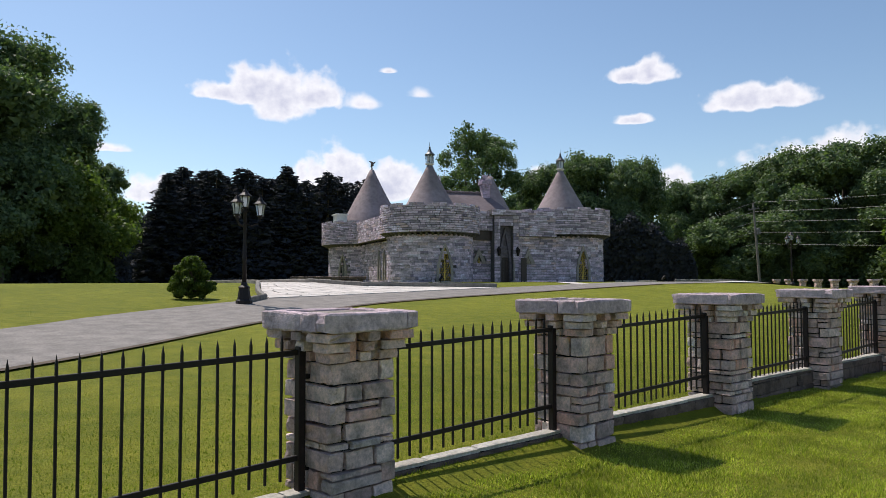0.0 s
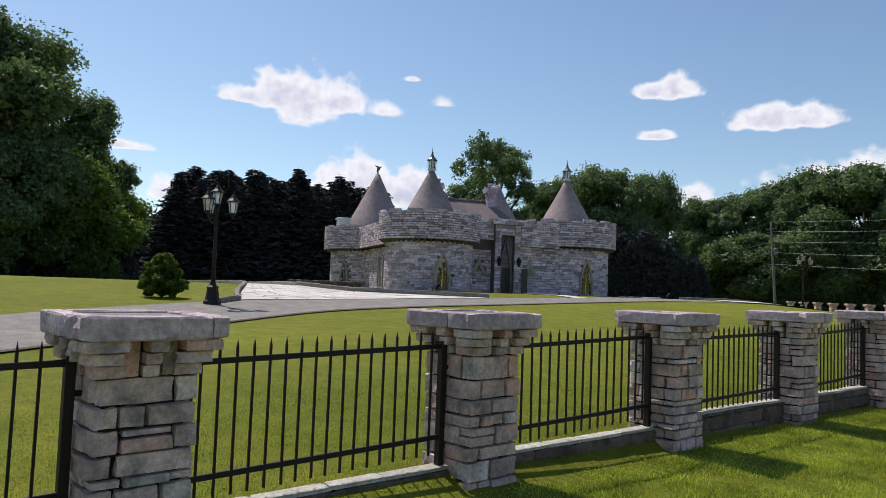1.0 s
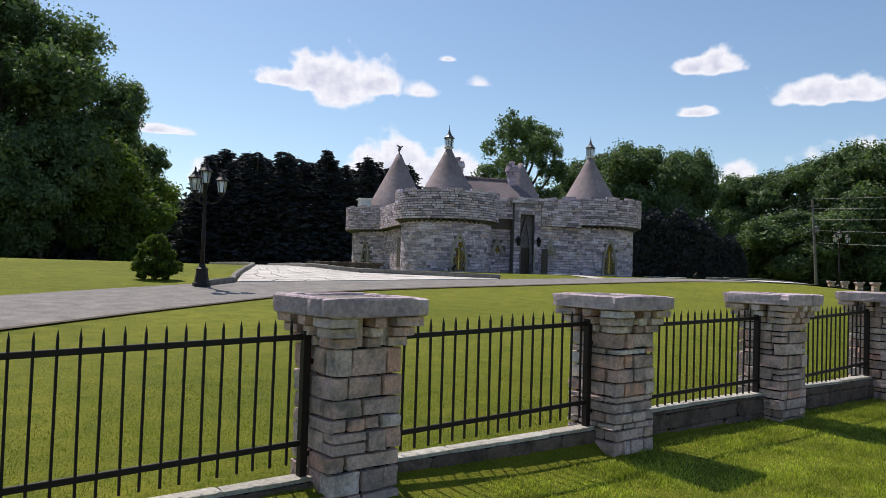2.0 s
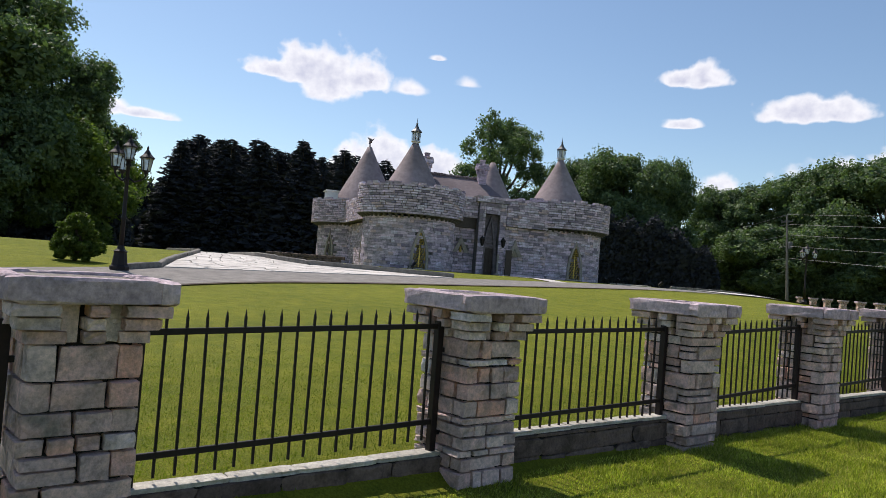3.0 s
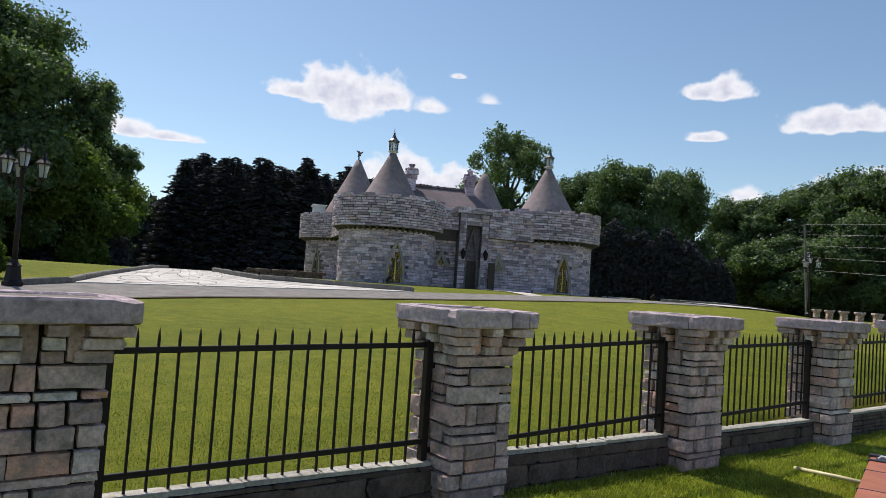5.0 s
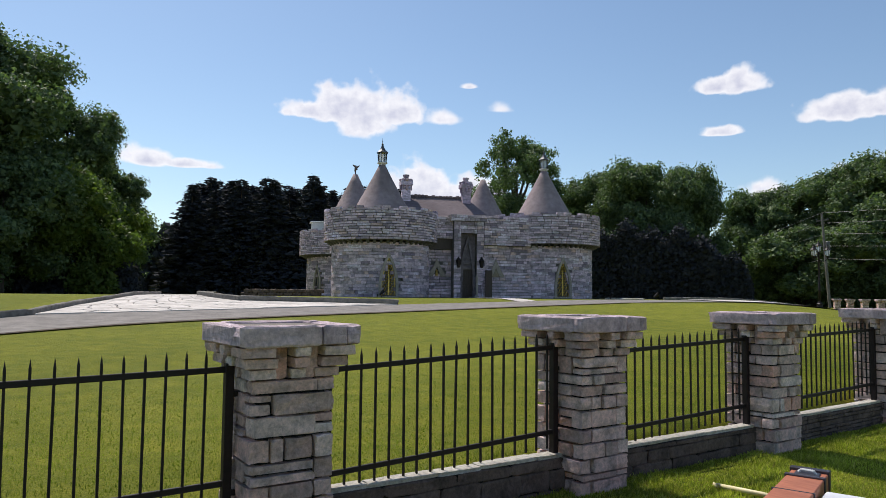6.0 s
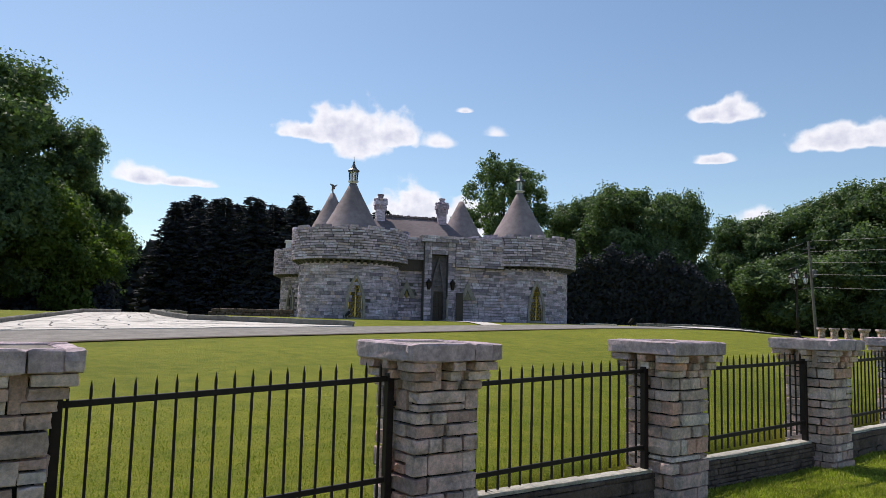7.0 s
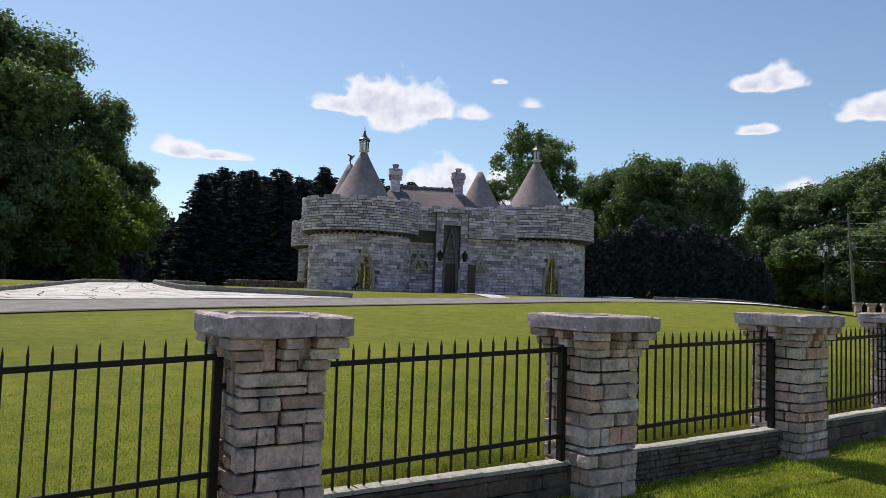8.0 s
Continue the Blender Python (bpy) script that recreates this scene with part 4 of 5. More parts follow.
for s in (-1, 1):
    x = s * 1.87
    ch = part("chimney", box(bmesh.new(), -0.25, 0.25, -0.25, 0.25, 4.6, 6.45, 0.02), M_CASTLE, castle, "stone chimney with a corbelled castle-like top", m=Matrix.Translation((x, 6.0, 0.18)))
    part("chimney_head", box(bmesh.new(), -0.37, 0.37, -0.37, 0.37, 6.45, 6.72, 0.03), M_CASTLE, ch)
    for a in range(8):
        ca, sa = 0.31 * math.cos(a * math.pi / 4), 0.31 * math.sin(a * math.pi / 4)
        part("merlon", box(bmesh.new(), ca - 0.09, ca + 0.09, sa - 0.09, sa + 0.09, 6.72, 6.86, 0.01), M_CASTLE, ch)
        part("chimney_corbel", box(bmesh.new(), ca - 0.06, ca + 0.06, sa - 0.06, sa + 0.06, 6.2, 6.45, 0.01), M_CASTLE, ch)
    part("chimney_pot", lathe(bmesh.new(), [(0.15, 6.70), (0.16, 7.02), (0.20, 7.05), (0.20, 7.12)], 12), M_CASTLE, ch)
# pale roof house behind the side tower
part("roof_house", box(bmesh.new(), -SPAN - 2.7, -SPAN - 1.9, 12.9, 14.1, CROWN_TOP - 0.6, CROWN_TOP + 0.72, 0.02), M_WHITE, castle, "small pale plastered roof house")
part("roof_house_cap", box(bmesh.new(), -SPAN - 2.8, -SPAN - 1.8, 12.8, 14.2, CROWN_TOP + 0.722, CROWN_TOP + 0.80, 0.02), M_WHITE, castle)
# the joined rest of the wall stones
bv, bf = unit_block()
arr = np.array(loose)
c, s = np.cos(arr[:, 3])[:, None], np.sin(arr[:, 3])[:, None]
loc = bv[None] * arr[:, None, 4:7]
pts = np.stack([loc[..., 0] * c - loc[..., 1] * s, loc[..., 0] * s + loc[..., 1] * c, loc[..., 2]], -1) + arr[:, None, :3]
faces = (bf[None] + (np.arange(len(arr)) * len(bv))[:, None, None]).reshape(-1, 3)
me = bpy.data.meshes.new("stonework")
me.from_pydata(pts.reshape(-1, 3).tolist(), [], faces.tolist())
tagged(part("stonework", finish(me, M_CASTLE_FAR), None, castle, "coursed grey stone blocks"), kind="stuff")


# ---------------------------------------------------------------- trees
def leaf_quads(rng, centres, radii, each, size, flat_=0.35):
    """Leaf cards scattered over the shells of many clumps."""
    n = len(centres) * each
    c = np.repeat(np.asarray(centres, float), each, 0)
    r = np.repeat(np.asarray(radii, float), each)
    d = rng.normal(size=(n, 3))
    d /= np.linalg.norm(d, axis=1)[:, None]
    p = c + d * (r * rng.uniform(0.25, 1.25, n))[:, None] * np.array([1, 1, 0.8])
    nrm = d + rng.normal(size=(n, 3)) * 0.8 + np.array([0, 0, flat_])
    nrm /= np.linalg.norm(nrm, axis=1)[:, None]
    a = np.cross(nrm, rng.normal(size=(n, 3)))
    a /= np.linalg.norm(a, axis=1)[:, None]
    b = np.cross(nrm, a)
    s = (size * rng.uniform(0.6, 1.35, n))[:, None]
    a, b = a * s, b * s * 0.62
    return np.stack([p - a, p + a * 0.55 - b * 1.15, p + a * 0.6 + b * 1.15], 1)


def broad_tree_parts(seed, height, spread, bole, clumps, each, leaf, lumps=7, gap=0.0, foot=0.0):
    """Trunk, limbs and crown of a broad-leaved tree, foot at the origin."""
    rng = np.random.default_rng(seed)
    rnd = random.Random(seed)
    bm = bmesh.new()
    lean = Vector((rnd.uniform(-0.03, 0.03) * height, rnd.uniform(-0.03, 0.03) * height, 0))
    stem = [Vector((0, 0, -0.3)) + lean * f + Vector((0, 0, height * 0.86 * f)) for f in (0, 0.06, 0.3, 0.6, 1)]
    tube(bm, stem, [height * 0.028, height * 0.021, height * 0.016, height * 0.010, height * 0.003], 9)
    trunk = mesh_of("trunk", bm, M_BARK, True)
    limbs, cen, rad = [], [], []
    mids = []
    for k in range(lumps):
        f = bole + (1 - bole) * (0.08 + 0.84 * (k + rnd.random() * 0.6) / lumps)
        ang = k * 2.4 + rnd.uniform(-0.5, 0.5)
        prof = math.sin(math.pi * min(0.97, 0.16 + 0.80 * (f - bole) / (1 - bole))) ** 0.7
        reach = spread * prof * rnd.uniform(0.55, 0.85)
        tip = Vector((math.cos(ang) * reach, math.sin(ang) * reach, height * f * 0.95))
        root = Vector((0, 0, height * max(bole * 0.7, f * 0.62))) + lean * f
        bm = bmesh.new()
        tube(bm, [root, root.lerp(tip, 0.5) + Vector((0, 0, -0.02 * height)), tip], [height * 0.010, height * 0.007, height * 0.002], 6)
        limbs.append(mesh_of("limb", bm, M_BARK, True))
        mids.append((tip, spread * rnd.uniform(0.32, 0.48)))
    mids.append((Vector((lean.x, lean.y, height * 0.88)), spread * 0.36))
    for tip, r in mids:
        for j in range(clumps):
            d = Vector(rng.normal(size=3)).normalized()
            if rnd.random() < gap:
                continue
            q = tip + Vector((d.x, d.y, d.z * 0.75)) * r * rnd.uniform(0.45, 1.0)
            q.z = max(q.z, foot * height)
            cen.append(q)
            rad.append(r * rnd.uniform(0.18, 0.46))
    leaves = leaf_quads(rng, cen, rad, each, leaf)
    if gap == 0:
        # close inner foliage that hides the sky behind the crown
        core = [tip for tip, r in mids]
        leaves = np.concatenate([leaves, leaf_quads(rng, core, [r * 0.62 for tip, r in mids], 420, leaf * 2.6)])
    return trunk, limbs, leaves


def broad_tree(parts_, mat, m, label, group="woods round the lawn"):
    trunk, limbs, quads = parts_
    t = thing("tree", m, label, "tree", group)
    part("trunk", trunk, None, t)
    for l in limbs:
        part("limb", l, None, t)
    part("crown", quads_mesh("crown", quads, mat), None, t, "dense green foliage")
    return t


def conifer(seed, height, spread, m):
    rng = np.random.default_rng(seed)
    t = thing("conifer", m, "tall dark spruce with drooping boughs in a close row", "tree", "row of conifers")
    part("trunk", tube(bmesh.new(), [(0, 0, -0.2), (0, 0, height * 0.5), (0, 0, height * 0.98)], [height * 0.022, height * 0.013, 0.02], 8), M_BARK, t)
    quads = []
    tiers = int(height * 3.4)
    for k in range(tiers):
        f = k / tiers
        z = height * (0.03 + 0.97 * f)
        reach = spread * min(1.0, 1.12 * (1 - f) ** 0.62) * rng.uniform(0.85, 1.12) + 0.12
        n = int(6 + 14 * (1 - f))
        for j in range(n):
            a = rng.uniform(0, math.tau)
            out_ = np.array([math.cos(a), math.sin(a), 0])
            side = np.array([-math.sin(a), math.cos(a), 0])
            L = reach * rng.uniform(0.75, 1.15)
            for s in range(5):
                g0 = 0.12 + 0.88 * s / 5
                droop = -0.22 * L * g0 ** 1.5 + 0.10 * L * g0 ** 3
                c = out_ * L * g0 + np.array([0, 0, z + droop])
                wdt = (0.24 + 0.30 * (1 - f)) * rng.uniform(0.7, 1.3)
                for sgn in (-1, 1):
                    tip = c + (out_ * 0.9 + side * sgn * rng.uniform(0.4, 1.1)) * wdt * 1.5 + np.array([0, 0, rng.uniform(-0.22, 0.10)])
                    w2 = side * wdt * 0.30 + np.array([0, 0, rng.uniform(-0.5, 0.5) * wdt])
                    quads.append([c - w2 * 1.2, tip, c + w2 * 1.2])
    # leader
    for j in range(10):
        a = rng.uniform(0, math.tau)
        z = height * rng.uniform(0.95, 1.0)
        o = np.array([math.cos(a), math.sin(a), 0]) * 0.3
        quads.append([np.array([0, 0, z]), o + [0, 0, z + 0.12], o * 0.4 + [0, 0, z + 0.1]])
    part("crown", quads_mesh("crown", np.array(quads), M_NEEDLE_AND_SHADE), None, t, "dark needled boughs")
    return t


EYE0 = Vector((0.8, 0.7))


def polar(az, dist):
    """A place at a bearing from the middle of the walk's beginning."""
    return EYE0.x + dist * math.cos(radians(az)), EYE0.y + dist * math.sin(radians(az))


def stand(az, dist, turn=0.0, scale=1.0):
    x, y = polar(az, dist)
    return Matrix.LocRotScale((x, y, gz(x, y)), Euler((0, 0, turn)), (scale,) * 3)


trnd = random.Random(9)
# the row of conifers behind the castle
spruces = [conifer(500 + k, 15.6, 4.2, stand(158.4 - 3.0 * k, 98)) for k in range(4)]
for k in range(34):
    az = 158.4 - 0.87 * k + trnd.uniform(-0.25, 0.25)
    x, y = polar(az, 99 + trnd.uniform(-2, 2) + (4 if k % 2 else 0))
    sc = trnd.uniform(0.90, 1.07) * (1.0 if az > 144.5 else 0.68)
    c = copy_thing(spruces[k % 4], Matrix.LocRotScale((x, y, gz(x, y)), Euler((0, 0, trnd.uniform(0, 6))), None))
    c.scale = (sc, sc, sc)
for k in range(26):
    az = 158.0 - 0.62 * k + trnd.uniform(-0.2, 0.2)
    x, y = polar(az, 105 + trnd.uniform(-1.5, 1.5))
    sc = trnd.uniform(0.95, 1.06)
    c = copy_thing(spruces[k % 4], Matrix.LocRotScale((x, y, gz(x, y)), Euler((0, 0, trnd.uniform(0, 6))), None))
    c.scale = (sc, sc, sc)
for k, s in enumerate(spruces):
    s.scale = (1.0, 1.0, (0.93, 0.98, 1.0, 1.04)[k])

# broad-leaved trees: seed, bearing, distance, height, spread, bole, clumps, gap, leaf colour
BIG = broad_tree_parts(11, 27, 9.5, 0.10, 46, 130, 0.21, 13, 0.0, 0.02)
MIDDLE = broad_tree_parts(12, 21, 8.5, 0.10, 46, 125, 0.21, 13, 0.0, 0.02)
OPEN = broad_tree_parts(17, 26.0, 7.0, 0.42, 24, 130, 0.20, 13, 0.22, 0.36)
LOW = broad_tree_parts(14, 12, 6.5, 0.04, 40, 120, 0.19, 10, 0.0, 0.02)
big = broad_tree(BIG, M_LEAF, stand(172.0, 80, 0.4), "tall dense broad-leaved tree at the edge of the lawn")
middle = broad_tree(MIDDLE, M_LEAF, stand(124.3, 112, 1.0), "broad dark green tree behind the castle")
open_tree = broad_tree(OPEN, M_LEAF, stand(134.0, 110, 0.8), "tall open-crowned tree with sky between its limbs")
bright = broad_tree(LOW, M_LEAF_LIGHT, stand(165.4, 78, 0.2), "lower bright green tree at the edge of the wood")

low = broad_tree(LOW, M_LEAF, stand(169.0, 74, 3.0), "low dark green tree under the tall wood")


def plant(src, az, dist, turn, sx, sz):
    x, y = polar(az, dist)
    c = copy_thing(src, Matrix.LocRotScale((x, y, gz(x, y)), Euler((0, 0, turn)), None))
    c.scale = (sx, sx, sz)
    return c


WOODS = [(big, 178.5, 76, 2.0, 1.0, 1.02), (big, 167.0, 88, 4.1, 0.82, 0.82), (big, 185.0, 72, 1.0, 1.0, 1.0), (middle, 164.4, 92, 2.2, 0.74, 0.80), (big, 175.0, 90, 0.3, 1.0, 1.08), (low, 174.5, 70, 1.2, 1.0, 0.95), (low, 181, 68, 5.0, 1.0, 1.1),
         (middle, 127.6, 118, 2.5, 0.85, 1.0), (middle, 122.0, 114, 3.6, 0.78, 0.98), (middle, 130.4, 128, 5.6, 0.66, 0.84),
         (middle, 116.8, 120, 0.4, 0.82, 0.90), (middle, 113.2, 122, 2.2, 0.95, 1.0), (middle, 110.6, 116, 1.7, 1.0, 1.05), (middle, 107.0, 114, 2.9, 1.05, 1.09), (middle, 103.2, 112, 4.4, 1.05, 1.07), (middle, 99.0, 112, 5.2, 1.05, 1.05), (middle, 94, 114, 0.9, 1.1, 1.05)]
WOODS += [(low, 114 - 3.6 * k, 107 + (k % 3) * 2, 0.7 * k, 1.15, 0.9 + 0.1 * (k % 2)) for k in range(6)]
for src, az, dist, turn, sx, sz in WOODS:
    if az < 118:
        dist, sx, sz = dist * 1.15, sx * 1.15, sz * 1.05
    plant(src, az, dist, turn, sx, sz)


# ---------------------------------------------------------------- street lamps, pole, cables, shrub
def lantern_head(parent, x, y, z):
    h = part("lantern", lathe(bmesh.new(), [(0.045, 0.0), (0.055, 0.05), (0.10, 0.07), (0.10, 0.09)], 6), M_IRON, parent, "black lantern head", m=Matrix.Translation((x, y, z)))
    part("glass", lathe(bmesh.new(), [(0.085, 0.09), (0.135, 0.38)], 6), M_GLASS, h, "frosted glass")
    for k in range(6):
        a = k * math.tau / 6
        part("bar", tube(bmesh.new(), [(0.09 * math.cos(a), 0.09 * math.sin(a), 0.08), (0.14 * math.cos(a), 0.14 * math.sin(a), 0.39)], [0.009, 0.009], 4), M_IRON, h)
    part("hood", lathe(bmesh.new(), [(0.175, 0.38), (0.175, 0.40), (0.09, 0.48), (0.05, 0.55), (0.02, 0.59), (0.028, 0.62), (0.006, 0.68)], 8), M_IRON, h)


def street_lamp(x, y, turn, height=2.98):
    t = thing("street_lamp", pose(x, y, gz(x, y), 0, 0, turn), "black cast-iron street lamp with four lanterns and a flared base", "street lamp", "street lamps")
    part("base", lathe(bmesh.new(), [(0.22, -0.05), (0.22, 0.10), (0.18, 0.14), (0.14, 0.42), (0.16, 0.46), (0.09, 0.52), (0.07, 0.60)], 8), M_IRON, t, "flared cast base")
    part("post", lathe(bmesh.new(), [(0.06, 0.58), (0.05, 1.2), (0.065, 1.24), (0.05, 1.28), (0.04, height - 0.78), (0.07, height - 0.74), (0.05, height - 0.68)], 12), M_IRON, t, smooth=True)
    lantern_head(t, 0, 0, height - 0.70)
    for k in range(3):
        a = k * math.tau / 3
        c, s = math.cos(a), math.sin(a)
        part("arm", tube(bmesh.new(), [(0, 0, height - 1.02), (0.16 * c, 0.16 * s, height - 1.13), (0.32 * c, 0.32 * s, height - 1.06), (0.40 * c, 0.40 * s, height - 0.98), (0.40 * c, 0.40 * s, height - 0.88)], [0.022] * 5, 6), M_IRON, t, "curved black arm")
        lantern_head(t, 0.40 * c, 0.40 * s, height - 0.92)
    return t


street_lamp(-16.7, 9.75, 62, 3.24)
street_lamp(-16.07, 45.96, 20, 3.75)

px_, py_ = -43.1, 106.4
pole = thing("utility_pole", pose(px_, py_, gz(px_, py_), 0, -3.5, 0), "weathered wooden utility pole with a transformer can", "utility pole")
part("shaft", tube(bmesh.new(), [(0, 0, -0.3), (0, 0, 12.7)], [0.21, 0.13], 10), M_POLE, pole)
part("cross_arm", box(bmesh.new(), -0.8, 0.8, -0.08, 0.08, 11.7, 11.85), M_POLE, pole)
part("transformer", lathe(bmesh.new(), [(0.26, 7.9), (0.28, 7.95), (0.28, 8.8), (0.2, 8.9)], 12, (0.45, 0)), M_WIRE, pole, "grey transformer can")
for k in range(4):
    part("insulator", lathe(bmesh.new(), [(0.05, 11.85), (0.07, 11.9), (0.05, 12.05)], 8, (-0.72 + 0.48 * k, 0)), M_WIRE, pole)
for k, z in enumerate((12.5, 11.1, 9.6, 8.0, 6.3)):
    bm = bmesh.new()
    for end, sag in ((Vector((34.0, 66.0, z)), 1.9 - 0.06 * k), (Vector((-112.0, 160.0, z * 0.75)), 1.3)):
        a = Vector((px_ - 0.061 * z, py_, z + 0.4))
        pts_ = [a.lerp(end, f / 18) - Vector((0, 0, sag * math.sin(math.pi * f / 18))) for f in range(19)]
        tube(bm, pts_, [0.020] * 19, 4)
    tagged(part("cable", bm, M_WIRE), "thin grey overhead cable strung from the utility pole", "cable", "overhead cables")

rng = np.random.default_rng(31)
rnd = random.Random(31)
sx_, sy_ = -19.2, 9.36
shrub = thing("shrub", pose(sx_, sy_, gz(sx_, sy_)), "rounded bright green shrub with tiered leafy branches on the lawn", "shrub")
cen, rad = [], []
for k in range(95):
    a, f = rnd.uniform(0, math.tau), (k * 0.618) % 1.0
    z = 0.14 + 1.02 * f
    r = 0.64 * (1.0 - f) ** 0.62 * min(1.0, 0.62 + 1.6 * f) * math.sqrt(rnd.uniform(0.2, 1.15))
    if k % 3 == 0:
        bm = tube(bmesh.new(), [(0, 0, 0.02), (r * 0.4 * math.cos(a), r * 0.4 * math.sin(a), z * 0.6), (r * math.cos(a), r * math.sin(a), z)], [0.025, 0.018, 0.006], 5)
        part("branch", bm, M_BARK, shrub)
    for j in range(9):
        d = Vector(rng.normal(size=3)).normalized()
        cen.append(Vector((r * math.cos(a), r * math.sin(a), z)) + Vector((d.x, d.y, d.z * 0.5)) * rnd.uniform(0.04, 0.17))
        rad.append(rnd.uniform(0.05, 0.09))
part("crown", quads_mesh("crown", leaf_quads(rng, cen, rad, 40, 0.040), M_BUSH), None, shrub, "bright yellow-green leaves")

# ---------------------------------------------------------------- things on the verge
case = thing("wooden_case", Matrix.LocRotScale((-1.17, 13.985, gz(-1.1, 13.8)), Euler((0, 0, math.atan2(-2.05, 0.62))), None), "long red-brown wooden case with dark steel bands on the grass", "case")
part("body", box(bmesh.new(), 0.02, 1.62, -0.115, 0.115, 0.01, 0.285, 0.006), M_BROWN, case)
for x0, x1, up in ((-0.012, 0.05, 0.305), (0.20, 0.235, 0.298), (0.62, 0.632, 0.289), (1.30, 1.312, 0.289)):
    part("band", box(bmesh.new(), x0, x1, -0.124, 0.124, 0.0, up, 0.004), M_RIM, case, "dark steel band")
part("handle_plate", box(bmesh.new(), 0.065, 0.185, -0.075, 0.075, 0.282, 0.294, 0.003), M_RIM, case, "black handle plate")
part("handle", tube(bmesh.new(), [(0.125, -0.055, 0.292), (0.120, -0.04, 0.312), (0.130, 0.04, 0.312), (0.125, 0.055, 0.292)], [0.010] * 4, 6), M_WHITE, case, "bright metal handle")
tub = thing("storage_box", Matrix.LocRotScale((-1.17, 13.985, gz(-1.1, 13.8)), Euler((0, 0, math.atan2(-2.05, 0.62))), None), "low white plastic storage box beside the wooden case", "storage box")
part("body", box(bmesh.new(), 0.36, 1.30, 0.150, 0.62, 0.0, 0.20, 0.02), M_PLASTIC, tub)
part("lid", box(bmesh.new(), 0.34, 1.32, 0.135, 0.64, 0.202, 0.245, 0.015), M_PLASTIC, tub, "flat white lid")
pipe = thing("pipe", pose(-1.88, 13.93, gz(-1.8, 13.9) + 0.03, 0, 0, 6), "pale yellow plastic pipe lying on the grass", "pipe")
part("tube", tube(bmesh.new(), [(0, 0, 0), (0.35, 0.01, 0.004), (0.68, 0.0, 0.0)], [0.018] * 3, 8), M_YELLOW, pipe, smooth=True)
log = thing("wooden_pole", pose(-1.11, 11.35, gz(-1.11, 11.35) + 0.035, 0, 0, 28), "pale round wooden pole lying on the grass", "pole")
part("shaft", tube(bmesh.new(), [(0, 0, 0), (0.02, 0, 0), (0.3, 0.003, 0.002), (0.52, 0, 0)], [0.026, 0.030, 0.031, 0.030], 12), M_PALE_WOOD, log, smooth=True)
crate = thing("wooden_crate", pose(-0.39, 11.60, gz(-0.4, 11.5), 0, 0, 22), "shallow brown wooden crate with a dark steel rim on the grass", "crate")
part("body", box(bmesh.new(), -0.20, 0.20, -0.50, 0.50, 0.0, 0.30, 0.006), M_BROWN, crate)
for x0, x1, y0, y1 in ((-0.22, 0.22, 0.46, 0.52), (-0.22, 0.22, -0.52, -0.46), (-0.22, -0.17, -0.46, 0.46), (0.17, 0.22, -0.46, 0.46)):
    part("rim", box(bmesh.new(), x0, x1, y0, y1, 0.27, 0.325, 0.004), M_RIM, crate, "dark steel rim")


# fresh green tree near the far gate
fresh = broad_tree(broad_tree_parts(15, 9.0, 4.4, 0.18, 24, 34, 0.24, 8, 0.1, 0.12), M_LEAF_LIGHT, stand(100.6, 74, 0.6), "bright green young tree by the far fence")
plant(fresh, 96.5, 70, 2.0, 1.1, 1.0)

# thickets under and behind the trees
def thicket(name, az0, az1, near, far_, low_, high, n, leaf, mat, label, seed):
    rng = np.random.default_rng(seed)
    az = np.radians(rng.uniform(az0, az1, n))
    d = rng.uniform(near, far_, n)
    ends = np.clip(np.minimum(az - math.radians(az0), math.radians(az1) - az) / math.radians(3.5), 0.0, 1.0)
    crest = high * (0.84 + 0.10 * np.sin(az * 61) * np.sin(az * 23 + 1.0) + 0.06 * np.sin(az * 190)) * (0.25 + 0.75 * np.sqrt(ends)) * (1 + 0.07 * rng.normal(size=n))
    z = low_ + (crest - low_) * rng.uniform(0, 1, n) ** 0.9
    p = np.stack([EYE0.x + d * np.cos(az), EYE0.y + d * np.sin(az), z], -1)
    nrm = rng.normal(size=(n, 3)) + np.array([0, 0, 0.4])
    nrm /= np.linalg.norm(nrm, axis=1)[:, None]
    a = np.cross(nrm, rng.normal(size=(n, 3)))
    a /= np.linalg.norm(a, axis=1)[:, None]
    b = np.cross(nrm, a)
    s = (leaf * rng.uniform(0.6, 1.4, n))[:, None]
    a, b = a * s, b * s * 0.65
    tagged(part(name, quads_mesh(name, np.stack([p - a, p + a * 0.6 - b * 1.2, p + a * 0.6 + b * 1.2], 1), mat), None), label, "undergrowth", kind="stuff")


thicket("undergrowth_right", 84, 119, 122, 132, 0.0, 12.0, 110000, 0.30, M_LEAF, "dark green undergrowth along the edge of the woods", 66)
# needle colour on the undergrowth stands in for the deep shade under the trees
thicket("undergrowth", 117, 147, 99, 105, 0.0, 10.5, 220000, 0.25, M_NEEDLE_AND_SHADE, "tangled undergrowth along the edge of the woods, coloured dark for deep shade", 61)
thicket("undergrowth_left", 160.8, 196, 76, 86, 0.0, 8.0, 80000, 0.28, M_NEEDLE_AND_SHADE, "undergrowth beneath the tall trees, coloured dark for their shade", 62)
thicket("far_woods", 80, 200, 146, 156, 0.0, 15.0, 80000, 0.9, M_NEEDLE_AND_SHADE, "dark mass of far woods behind the trees", 63)
thicket("conifer_underwood", 141, 160.2, 100, 107, 0.0, 12.4, 120000, 0.34, M_NEEDLE_AND_SHADE, "dark inner boughs of the close conifer row", 64)

